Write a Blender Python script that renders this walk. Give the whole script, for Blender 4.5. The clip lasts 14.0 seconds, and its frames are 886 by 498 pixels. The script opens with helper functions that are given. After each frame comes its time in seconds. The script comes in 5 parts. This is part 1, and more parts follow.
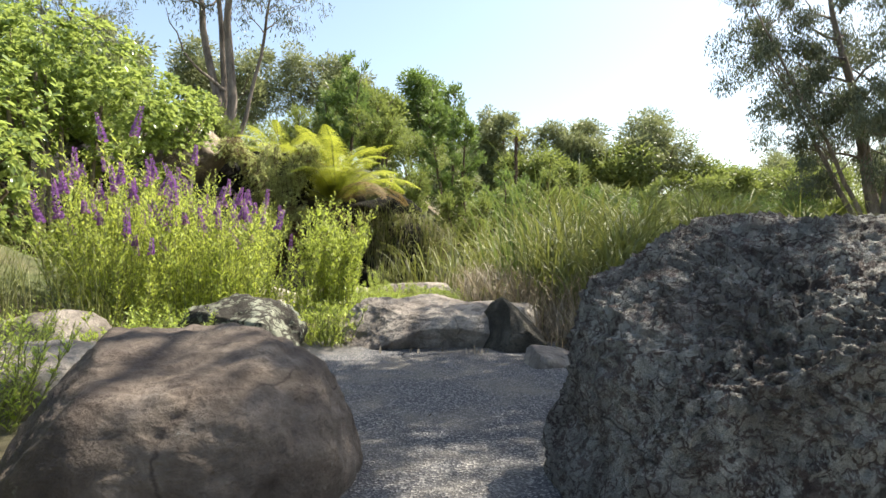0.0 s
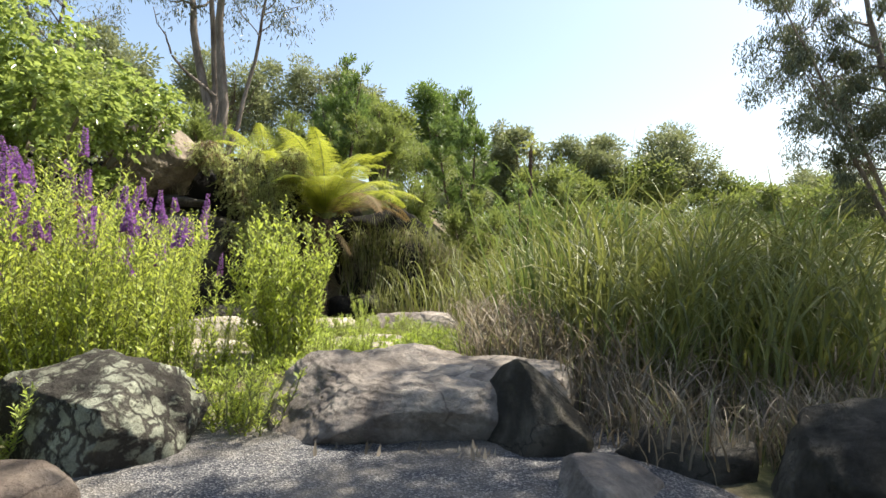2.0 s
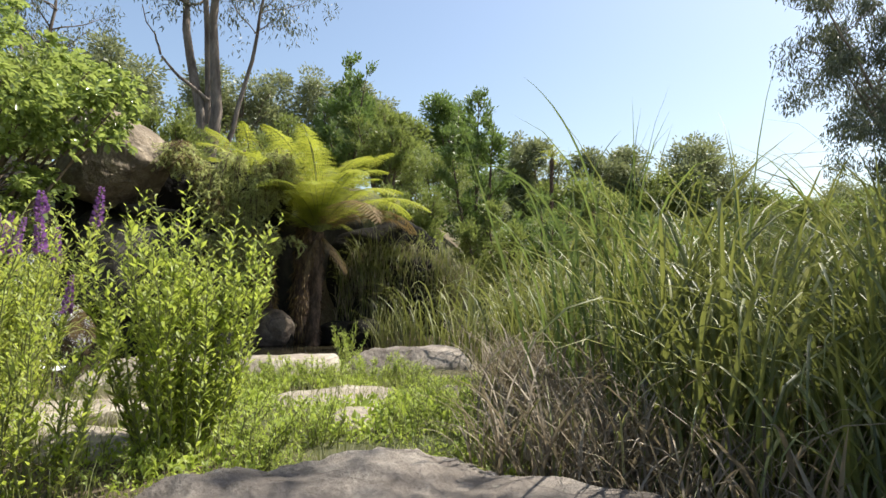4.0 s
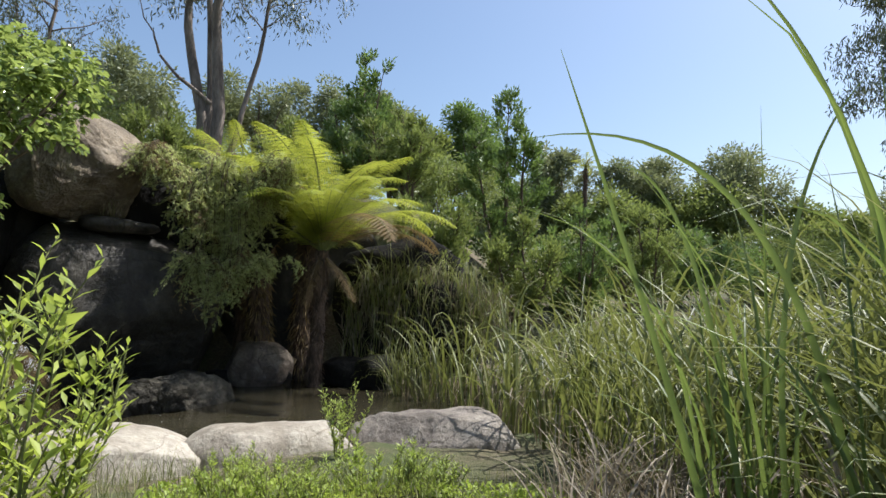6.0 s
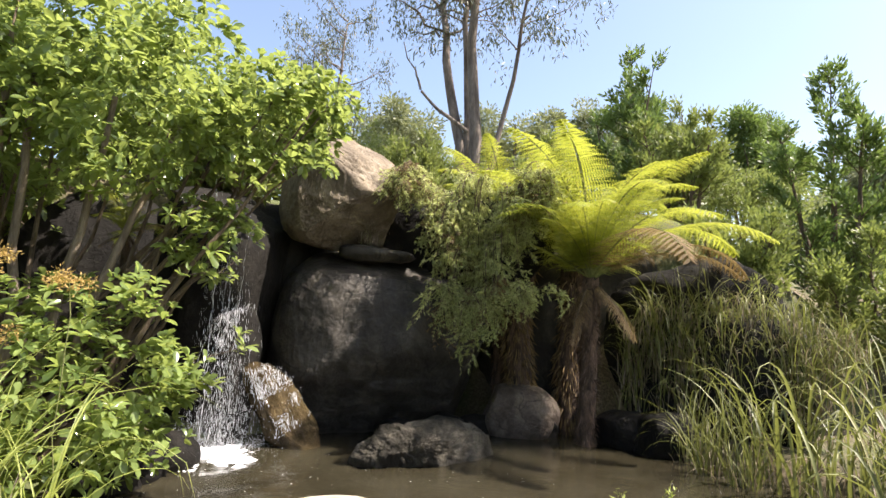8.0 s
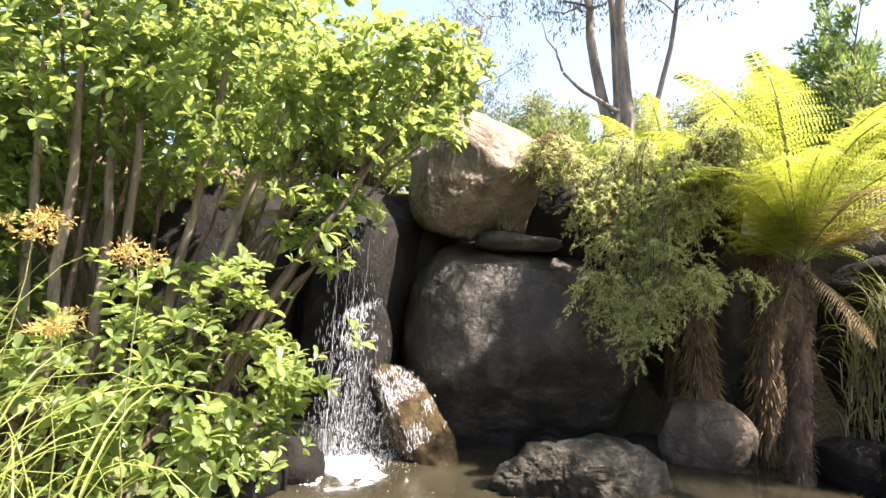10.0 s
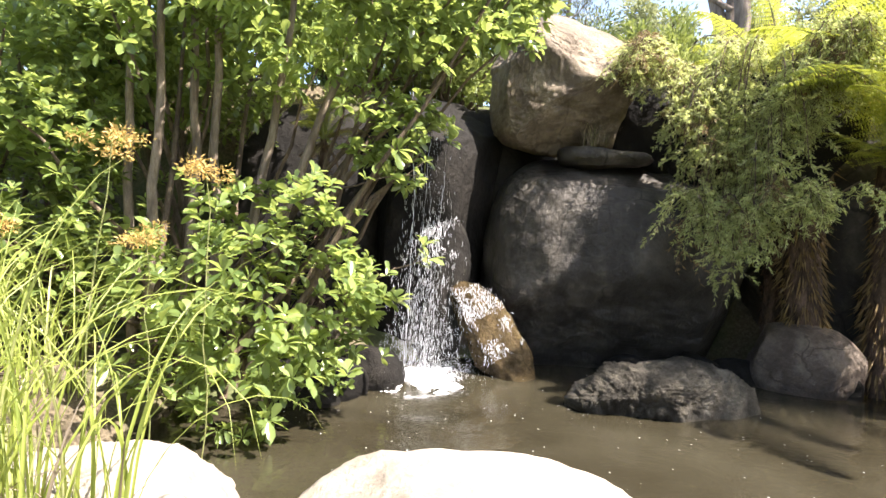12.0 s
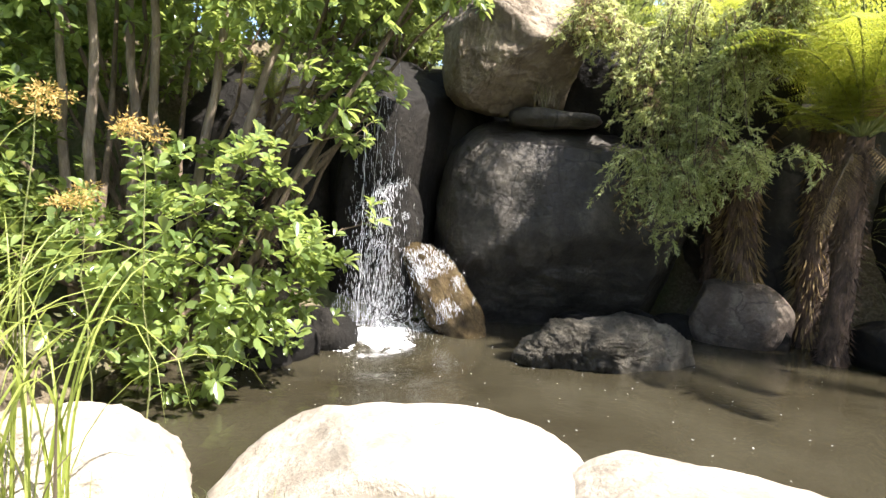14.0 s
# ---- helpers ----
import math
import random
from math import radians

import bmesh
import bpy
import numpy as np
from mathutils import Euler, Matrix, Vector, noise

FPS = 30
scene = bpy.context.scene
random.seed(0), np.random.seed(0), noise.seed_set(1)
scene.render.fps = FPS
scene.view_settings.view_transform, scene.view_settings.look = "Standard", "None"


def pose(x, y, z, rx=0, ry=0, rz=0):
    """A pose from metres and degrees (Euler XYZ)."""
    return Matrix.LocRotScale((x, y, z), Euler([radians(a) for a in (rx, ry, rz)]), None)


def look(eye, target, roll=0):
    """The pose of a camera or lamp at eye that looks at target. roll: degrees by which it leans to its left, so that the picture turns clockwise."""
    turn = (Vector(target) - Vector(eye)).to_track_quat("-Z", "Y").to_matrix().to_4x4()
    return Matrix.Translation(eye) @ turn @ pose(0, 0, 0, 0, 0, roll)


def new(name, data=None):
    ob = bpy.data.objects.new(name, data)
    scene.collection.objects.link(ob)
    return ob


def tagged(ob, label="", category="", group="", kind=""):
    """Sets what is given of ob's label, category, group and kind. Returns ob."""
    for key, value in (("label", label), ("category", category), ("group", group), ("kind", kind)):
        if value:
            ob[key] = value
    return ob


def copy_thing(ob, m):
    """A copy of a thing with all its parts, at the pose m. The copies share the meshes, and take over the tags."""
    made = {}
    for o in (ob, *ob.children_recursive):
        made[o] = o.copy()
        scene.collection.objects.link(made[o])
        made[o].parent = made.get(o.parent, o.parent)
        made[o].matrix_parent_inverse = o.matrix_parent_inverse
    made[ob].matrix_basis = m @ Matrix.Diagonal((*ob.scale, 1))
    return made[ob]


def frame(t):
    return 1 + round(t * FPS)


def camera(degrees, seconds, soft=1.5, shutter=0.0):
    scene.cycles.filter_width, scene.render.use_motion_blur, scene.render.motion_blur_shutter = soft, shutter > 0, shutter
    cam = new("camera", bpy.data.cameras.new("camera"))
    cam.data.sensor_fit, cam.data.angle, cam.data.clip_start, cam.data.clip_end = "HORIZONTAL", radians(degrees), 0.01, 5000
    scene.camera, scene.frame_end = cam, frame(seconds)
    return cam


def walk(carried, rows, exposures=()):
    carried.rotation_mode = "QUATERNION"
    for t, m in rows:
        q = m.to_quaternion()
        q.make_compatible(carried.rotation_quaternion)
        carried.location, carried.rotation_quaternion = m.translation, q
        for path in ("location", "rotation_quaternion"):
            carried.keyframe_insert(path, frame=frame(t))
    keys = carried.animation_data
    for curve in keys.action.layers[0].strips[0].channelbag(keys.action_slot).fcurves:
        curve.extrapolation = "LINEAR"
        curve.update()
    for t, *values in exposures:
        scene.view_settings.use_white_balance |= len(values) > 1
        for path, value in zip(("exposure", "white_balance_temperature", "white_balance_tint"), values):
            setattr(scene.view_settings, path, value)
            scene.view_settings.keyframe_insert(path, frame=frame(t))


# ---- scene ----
cam = camera(75.8, 14.0)
METRES, EYE, TILT, LEAN, TURN = 12.0, 1.22, 0.0, 0.0, 0.0
ROWS = [
    (0.0, 0.0, 0.0, 0.0, -0.0, 0.0, -0.0),
    (0.5, 0.0054, 0.0549, 0.0004, -0.13, 0.42, -0.14),
    (1.0, 0.0097, 0.1113, 0.0043, -0.16, 0.9, -0.22),
    (1.5, 0.0159, 0.1625, 0.007, 0.31, 1.41, -0.3),
    (2.0, 0.0193, 0.2109, 0.0082, 1.26, 1.84, -0.43),
    (2.5, 0.022, 0.2593, 0.014, 1.76, 2.02, -0.56),
    (3.0, 0.0257, 0.313, 0.0153, 1.97, 2.44, -0.59),
    (5.5, 0.0108, 0.5795, 0.0287, 4.4, 4.69, -0.62),
    (6.0, -0.0005, 0.6304, 0.0471, 4.83, 4.86, -0.95),
    (6.5, -0.0018, 0.681, 0.0504, 8.52, 5.57, -0.82),
    (7.0, -0.0108, 0.7181, 0.051, 16.7, 6.19, -1.22),
    (7.5, -0.0409, 0.762, 0.0515, 24.61, 6.79, -1.92),
    (8.0, -0.0699, 0.8022, 0.0562, 30.33, 7.22, -2.11),
    (10.5, -0.143, 0.9171, 0.04, 48.47, 6.1, -2.42),
    (11.0, -0.139, 0.9231, 0.0396, 51.94, 3.68, -2.56),
    (11.5, -0.1363, 0.9253, 0.0398, 53.9, 1.3, -2.7),
    (12.0, -0.1332, 0.9278, 0.0392, 54.52, -0.76, -2.66),
    (12.5, -0.1296, 0.9302, 0.0387, 54.46, -2.25, -2.6),
    (13.0, -0.1259, 0.9326, 0.0387, 53.83, -3.22, -2.58),
    (13.5, -0.1228, 0.934, 0.0383, 52.48, -3.87, -2.52),
    (14.0, -0.1209, 0.9342, 0.0386, 50.72, -4.41, -2.47),
]
EXPOSURES = [(0.0, 1.38, 6900, 9), (3.0, 1.10, 6800, 10), (5.5, 0.68, 6200, 10), (6.5, 0.64, 6000, 11), (7.5, 1.24, 6600, 14), (8.0, 1.47, 6850, 16), (10.5, 2.32, 6800, 19), (14.0, 2.05, 6500, 14)]
walk(cam, [(t, pose(0, 0, EYE, TILT, LEAN, TURN) @ pose(METRES * x, METRES * y, METRES * z, 90 + pitch, roll, yaw)) for t, x, y, z, yaw, pitch, roll in ROWS], EXPOSURES)

# ---- sky and sun ----
SUN = Vector((0.57, 0.30, 1.0)).normalized()
world = bpy.data.worlds.new("sky")
scene.world = world
world.use_nodes = True
_wn = world.node_tree.nodes
_sky = _wn.new("ShaderNodeTexSky")
_sky.sky_type = "NISHITA"
_sky.sun_disc = False
_sky.sun_elevation = math.asin(SUN.z)
_sky.sun_rotation = math.atan2(SUN.x, SUN.y)
_sky.dust_density = 1.8
_sky.air_density = 1.2
_wn["Background"].inputs["Strength"].default_value = 0.104
world.node_tree.links.new(_sky.outputs[0], _wn["Background"].inputs["Color"])
_lamp = bpy.data.lights.new("sun", "SUN")
_lamp.energy, _lamp.angle, _lamp.color = 5.0, radians(0.55), (1.0, 0.95, 0.86)
sun = new("sun", _lamp)
sun.matrix_world = look(SUN * 60, (0, 0, 0))

WATER = -0.22


# ---- materials ----
class Mat:
    """A node material with short ways to add nodes."""

    def __init__(self, name):
        self.m = bpy.data.materials.new(name)
        self.m.use_nodes = True
        self.t = self.m.node_tree
        self.b = self.t.nodes["Principled BSDF"]
        self.out = self.t.nodes["Material Output"]
        self.co = self.node("ShaderNodeTexCoord").outputs["Object"]

    def node(self, kind, **values):
        n = self.t.nodes.new(kind)
        for k, v in values.items():
            n.inputs[k.replace("_", " ")].default_value = v
        return n

    def link(self, a, b):
        self.t.links.new(a, b)

    def noise(self, scale, detail=5.0, rough=0.6, distort=0.0, stretch=None):
        n = self.node("ShaderNodeTexNoise", Scale=scale, Detail=detail, Roughness=rough, Distortion=distort)
        co = self.co
        if stretch:
            mp = self.node("ShaderNodeMapping", Scale=stretch)
            self.link(co, mp.inputs[0])
            co = mp.outputs[0]
        self.link(co, n.inputs["Vector"])
        return n.outputs["Fac"]

    def voronoi(self, scale, feature="F1"):
        n = self.node("ShaderNodeTexVoronoi", Scale=scale)
        n.feature = feature
        self.link(self.co, n.inputs["Vector"])
        return n

    def ramp(self, fac, stops):
        r = self.node("ShaderNodeValToRGB")
        e = r.color_ramp.elements
        while len(e) < len(stops):
            e.new(0.5)
        for k, (p, c) in enumerate(stops):
            e[k].position = p
            e[k].color = (c, c, c, 1) if isinstance(c, (int, float)) else (*c, 1)
        self.link(fac, r.inputs[0])
        return r.outputs[0]

    def mix(self, fac, a, b, mode="MIX"):
        x = self.t.nodes.new("ShaderNodeMix")
        x.data_type, x.blend_type = "RGBA", mode
        for sock, v in ((x.inputs[0], fac), (x.inputs[6], a), (x.inputs[7], b)):
            if isinstance(v, (int, float)):
                sock.default_value = v
            elif isinstance(v, tuple):
                sock.default_value = (*v, 1)
            else:
                self.link(v, sock)
        return x.outputs[2]

    def math(self, op, a, b=0.5):
        x = self.t.nodes.new("ShaderNodeMath")
        x.operation = op
        for sock, v in ((x.inputs[0], a), (x.inputs[1], b)):
            if isinstance(v, (int, float)):
                sock.default_value = v
            else:
                self.link(v, sock)
        return x.outputs[0]

    def bump(self, height, strength=0.5, distance=0.02, before=None):
        n = self.node("ShaderNodeBump", Strength=strength, Distance=distance)
        self.link(height, n.inputs["Height"])
        if before is not None:
            self.link(before, n.inputs["Normal"])
        return n.outputs[0]

    def done(self, color=None, rough=0.8, normal=None, spec=0.35):
        for v, k in ((color, "Base Color"), (rough, "Roughness"), (normal, "Normal"), (spec, "Specular IOR Level")):
            if v is None:
                continue
            if isinstance(v, (int, float)):
                self.b.inputs[k].default_value = v
            elif isinstance(v, tuple):
                self.b.inputs[k].default_value = (*v, 1)
            else:
                self.link(v, self.b.inputs[k])
        return self.m


def rock_mat(name, dark, mid, pale, lichen=0.3, lichen_color=(0.36, 0.37, 0.29), rough=0.85, grain=1.0, crust=None, bump=0.8, crisp=0.15, spec=0.3, flakes=None):
    m = Mat(name)
    big = m.noise(1.3 * grain, 8, 0.65, 0.3)
    fine = m.noise(16 * grain, 8, 0.7)
    col = m.ramp(big, [(0.30, dark), (0.48, mid), (0.70, pale)])
    col = m.mix(m.ramp(fine, [(0.5 - crisp, 0.45), (0.5 + crisp, 1.0)]), m.mix(0.62, col, (0.0, 0.0, 0.0)), col)
    speck = m.voronoi(70 * grain)
    col = m.mix(m.ramp(speck.outputs["Distance"], [(0.0, 0.35), (0.25, 0.0)]), col, pale)
    patch = m.noise(9 * grain, 10, 0.8, 0.25)
    mask = m.ramp(patch, [(0.62 - 0.3 * lichen, 0.0), (0.68 - 0.3 * lichen, 1.0)])
    col = m.mix(m.math("MULTIPLY", mask, 0.85), col, lichen_color)
    if crust:
        spots = m.ramp(m.noise(20 * grain, 8, 0.7, 0.3), [(0.58, 0.0), (0.62, 1.0)])
        col = m.mix(spots, col, crust)
    plate = None
    if flakes:
        size, amount, tone = flakes
        wob = m.node("ShaderNodeTexNoise", Scale=size * 0.8, Detail=5.0)
        m.link(m.co, wob.inputs["Vector"])
        scale_cell = m.node("ShaderNodeTexVoronoi", Scale=size)
        scale_cell.feature = "DISTANCE_TO_EDGE"
        m.link(m.mix(0.22, m.co, wob.outputs["Color"]), scale_cell.inputs["Vector"])
        inner = m.ramp(scale_cell.outputs["Distance"], [(0.05, 0.0), (0.13, 1.0)])
        where = m.ramp(m.noise(size * 0.35, 7, 0.75, 0.4), [(0.60 - amount * 0.3, 0.0), (0.64 - amount * 0.3, 1.0)])
        plate = m.math("MULTIPLY", inner, where)
        speckle = m.mix(m.ramp(m.noise(size * 9, 6, 0.7), [(0.35, 0.0), (0.6, 1.0)]), m.mix(0.45, tone, (0.05, 0.05, 0.045)), tone)
        col = m.mix(m.math("MULTIPLY", plate, 0.9), col, speckle)
    warp = m.node("ShaderNodeTexNoise", Scale=2.2 * grain, Detail=4.0)
    m.link(m.co, warp.inputs["Vector"])
    cell = m.node("ShaderNodeTexVoronoi", Scale=1.5 * grain)
    cell.feature = "DISTANCE_TO_EDGE"
    m.link(m.mix(0.35, m.co, warp.outputs["Color"]), cell.inputs["Vector"])
    gap = m.math("MULTIPLY", m.ramp(cell.outputs["Distance"], [(0.0, 1.0), (0.018, 0.0)]), m.ramp(m.noise(1.9 * grain, 3), [(0.42, 0.0), (0.5, 1.0)]))
    col = m.mix(m.math("MULTIPLY", gap, 0.8), col, dark)
    stain = m.ramp(m.noise(2.6 * grain, 5, 0.6, 0.5, (1, 1, 0.45)), [(0.42, 0.55), (0.6, 0.0)])
    col = m.mix(stain, col, dark)
    h0 = m.bump(gap, -0.35, 0.02)
    h1 = m.bump(big, 0.8 * bump, 0.16, h0)
    h2 = m.bump(fine, 0.9 * bump, 0.04, h1)
    h3 = m.bump(patch, 0.5 * bump, 0.02, h2)
    if plate is not None:
        h3 = m.bump(plate, 0.55, 0.015, h3)
    return m.done(col, rough, h3, spec)


def leaf_mat(name, a, b, glow, through_it=0.4, rough=0.45, tip=None):
    """Leaves: colour varies from leaf to leaf, light passes through them."""
    m = Mat(name)
    g = m.node("ShaderNodeNewGeometry").outputs["Random Per Island"]
    patch = m.noise(1.1, 3)
    f = m.math("ADD", m.math("MULTIPLY", g, 0.65), m.math("MULTIPLY", patch, 0.4))
    stops = [(0.1, a), (0.85, b)]
    if tip:
        stops = [(0.1, a), (0.72, b), (0.9, tip)]
    col = m.ramp(f, stops)
    m.done(col, rough, None, 0.5)
    tr = m.node("ShaderNodeBsdfTranslucent")
    m.link(m.mix(0.6, col, glow), tr.inputs["Color"])
    mx = m.node("ShaderNodeMixShader", Fac=through_it)
    m.link(m.b.outputs[0], mx.inputs[1])
    m.link(tr.outputs[0], mx.inputs[2])
    m.link(mx.outputs[0], m.out.inputs["Surface"])
    return m.m


def bark_mat(name, dark, pale, scale=6.0, stretch=(1, 1, 0.2), rough=0.9):
    m = Mat(name)
    streak = m.noise(scale, 8, 0.65, 0.4, stretch)
    fine = m.noise(scale * 6, 6, 0.7, 0, stretch)
    col = m.ramp(streak, [(0.34, dark), (0.62, pale)])
    col = m.mix(m.ramp(fine, [(0.35, 0.5), (0.6, 0.0)]), col, dark)
    return m.done(col, rough, m.bump(fine, 0.7, 0.03, m.bump(streak, 0.5, 0.06)))


LICHEN_ROCK = rock_mat("lichen_covered_rock", (0.042, 0.030, 0.027), (0.165, 0.126, 0.114), (0.33, 0.28, 0.25), 0.40, (0.36, 0.37, 0.335), 0.92, 1.5, (0.46, 0.46, 0.42), 1.8, 0.07, flakes=(15.0, 0.6, (0.56, 0.54, 0.48)))
BROWN_ROCK = rock_mat("brown_sandstone", (0.06, 0.045, 0.037), (0.175, 0.137, 0.108), (0.32, 0.265, 0.215), 0.02, (0.34, 0.32, 0.27), 0.85, 1.1, None, 1.1)
GREY_ROCK = rock_mat("grey_sandstone", (0.12, 0.10, 0.085), (0.34, 0.295, 0.25), (0.50, 0.45, 0.385), 0.10, (0.40, 0.39, 0.33), 0.85, 1.1, None, 1.1)
SPOTTED_ROCK = rock_mat("spotted_lichen_rock", (0.02, 0.017, 0.013), (0.07, 0.062, 0.05), (0.14, 0.128, 0.10), 0.1, (0.28, 0.30, 0.21), 0.9, 0.9, None, 1.2, flakes=(7.5, 0.45, (0.42, 0.44, 0.33)))
MOSSY_ROCK = rock_mat("damp_mossy_rock", (0.02, 0.017, 0.012), (0.098, 0.087, 0.066), (0.24, 0.215, 0.17), 0.12, (0.12, 0.125, 0.06), 0.75, 1.4, None, 1.5)
PALE_ROCK = rock_mat("sun_bleached_sandstone", (0.22, 0.185, 0.145), (0.46, 0.41, 0.335), (0.58, 0.53, 0.45), 0.05, (0.52, 0.49, 0.42), 0.85, 1.0, (0.38, 0.35, 0.28))
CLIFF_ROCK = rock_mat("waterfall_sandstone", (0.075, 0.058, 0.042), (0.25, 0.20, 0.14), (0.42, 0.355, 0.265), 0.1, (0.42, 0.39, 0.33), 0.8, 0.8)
# damp copy of the waterfall sandstone, with the overhang's shade put into its colour
SHADE_ROCK = rock_mat("shaded_damp_sandstone", (0.014, 0.012, 0.010), (0.058, 0.051, 0.042), (0.15, 0.13, 0.104), 0.03, (0.12, 0.115, 0.10), 0.5, 0.75, bump=0.75, spec=0.3)
# damp rock, nearly black: the cleft's deep shade is put into the colour
DEEP_SHADE_ROCK = rock_mat("deep_shade_damp_rock", (0.006, 0.0055, 0.005), (0.015, 0.0135, 0.0115), (0.034, 0.030, 0.025), 0.05, (0.06, 0.065, 0.04), 0.75, 0.9, spec=0.15)
WET_ROCK = rock_mat("wet_rock", (0.03, 0.022, 0.012), (0.12, 0.085, 0.04), (0.24, 0.175, 0.085), 0.1, (0.15, 0.13, 0.06), 0.1, 1.6, None, 1.6)


def ground_material():
    m = Mat("earth_and_leaf_litter")
    big, fine = m.noise(0.5, 6), m.noise(22, 8, 0.7)
    col = m.ramp(fine, [(0.3, (0.05, 0.04, 0.025)), (0.5, (0.12, 0.095, 0.06)), (0.7, (0.22, 0.18, 0.12))])
    col = m.mix(m.ramp(big, [(0.42, 0.0), (0.6, 0.7)]), col, (0.06, 0.09, 0.025))
    return m.done(col, 0.95, m.bump(fine, 0.8, 0.04))


def path_material():
    m = Mat("worn_asphalt")
    stones = m.voronoi(85)
    big = m.noise(1.2, 6, 0.6, 0.3)
    col = m.mix(stones.outputs["Color"], (0.045, 0.047, 0.052), (0.19, 0.185, 0.18))
    bw = m.node("ShaderNodeRGBToBW")
    m.link(stones.outputs["Color"], bw.inputs[0])
    col = m.ramp(bw.outputs[0], [(0.2, (0.045, 0.045, 0.05)), (0.6, (0.10, 0.10, 0.105)), (0.85, (0.28, 0.27, 0.25))])
    col = m.mix(m.ramp(big, [(0.45, 0.0), (0.68, 0.75)]), col, (0.20, 0.175, 0.14))
    return m.done(col, 0.9, m.bump(stones.outputs["Distance"], 0.9, 0.012))


def water_material():
    m = Mat("murky_pond_water")
    col = m.ramp(m.noise(0.7, 4), [(0.3, (0.020, 0.017, 0.010)), (0.7, (0.038, 0.034, 0.022))])
    rip = m.noise(3.2, 4, 0.55, 0.6)
    small = m.noise(14, 3, 0.5, 0.3)
    nrm = m.bump(small, 0.22, 0.015, m.bump(rip, 0.38, 0.03))
    m.b.inputs["IOR"].default_value = 1.33
    return m.done(col, 0.06, nrm, 0.5)


def foam_material():
    m = Mat("white_water")
    m.b.inputs["Transmission Weight"].default_value = 0.1
    return m.done((0.86, 0.89, 0.93), 0.18, None, 0.6)


GROUND, PATH, POND, FOAM = ground_material(), path_material(), water_material(), foam_material()
VIBURNUM = leaf_mat("glossy_shrub_leaf", (0.030, 0.060, 0.018), (0.235, 0.305, 0.10), (0.62, 0.74, 0.17), 0.38, 0.18)
LOOSE_LEAF = leaf_mat("loosestrife_leaf", (0.14, 0.21, 0.032), (0.39, 0.45, 0.085), (0.78, 0.86, 0.15), 0.45, 0.5)
GREEN_LEAF = leaf_mat("young_shoot_leaf", (0.17, 0.23, 0.035), (0.38, 0.43, 0.08), (0.72, 0.84, 0.14), 0.45, 0.5)
PETAL = leaf_mat("purple_petal", (0.13, 0.065, 0.21), (0.33, 0.135, 0.38), (0.5, 0.2, 0.6), 0.35, 0.6)
REED = leaf_mat("reed_blade", (0.018, 0.030, 0.010), (0.19, 0.205, 0.062), (0.44, 0.48, 0.11), 0.24, 0.5, (0.46, 0.43, 0.25))
TALL_REED = leaf_mat("broad_reed_blade", (0.045, 0.08, 0.02), (0.15, 0.195, 0.055), (0.40, 0.52, 0.11), 0.3, 0.5)
# darker copy of the gum leaf: shade of backlit crowns put into its colour
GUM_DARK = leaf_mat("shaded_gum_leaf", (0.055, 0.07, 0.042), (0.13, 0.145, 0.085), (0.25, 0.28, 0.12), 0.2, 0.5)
SEDGE = leaf_mat("sedge_blade", (0.12, 0.16, 0.028), (0.30, 0.345, 0.085), (0.64, 0.74, 0.15), 0.35, 0.45, (0.55, 0.52, 0.3))
DRY = leaf_mat("dry_reed_blade", (0.04, 0.03, 0.021), (0.33, 0.27, 0.19), (0.5, 0.41, 0.25), 0.22, 0.6)
FROND = leaf_mat("tree_fern_frond", (0.115, 0.16, 0.022), (0.27, 0.315, 0.05), (0.64, 0.68, 0.09), 0.46, 0.45, (0.36, 0.29, 0.08))
DRYFROND = leaf_mat("withered_frond", (0.10, 0.065, 0.03), (0.26, 0.18, 0.08), (0.4, 0.28, 0.1), 0.25, 0.7)
HANGING = leaf_mat("grey_green_needles", (0.15, 0.18, 0.06), (0.46, 0.50, 0.21), (0.74, 0.80, 0.28), 0.52, 0.6, (0.46, 0.40, 0.25))
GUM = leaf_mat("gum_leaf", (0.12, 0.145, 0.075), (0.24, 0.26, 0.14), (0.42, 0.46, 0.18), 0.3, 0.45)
BUSH = leaf_mat("bush_leaf", (0.075, 0.11, 0.03), (0.20, 0.235, 0.065), (0.42, 0.5, 0.12), 0.35, 0.5)
DEEP = leaf_mat("dark_bush_leaf", (0.07, 0.115, 0.035), (0.16, 0.22, 0.065), (0.33, 0.48, 0.1), 0.3, 0.5)
WEED = leaf_mat("low_weed_leaf", (0.13, 0.20, 0.03), (0.36, 0.43, 0.08), (0.68, 0.82, 0.13), 0.43, 0.5)
RUST = leaf_mat("papyrus_flower", (0.30, 0.19, 0.05), (0.52, 0.36, 0.12), (0.6, 0.45, 0.12), 0.3, 0.7)
GUM_BARK = bark_mat("smooth_gum_bark", (0.085, 0.065, 0.052), (0.29, 0.24, 0.20), 3.0)
TWIG = bark_mat("brown_twig", (0.07, 0.05, 0.035), (0.20, 0.15, 0.10), 12)
STEM = bark_mat("grey_brown_stem", (0.10, 0.075, 0.055), (0.30, 0.24, 0.18), 10)
STALK = bark_mat("green_stalk", (0.14, 0.17, 0.05), (0.30, 0.30, 0.12), 14)
FIBRE = bark_mat("fibrous_fern_trunk", (0.03, 0.021, 0.016), (0.18, 0.12, 0.085), 9, (1, 1, 0.35), 1.0)


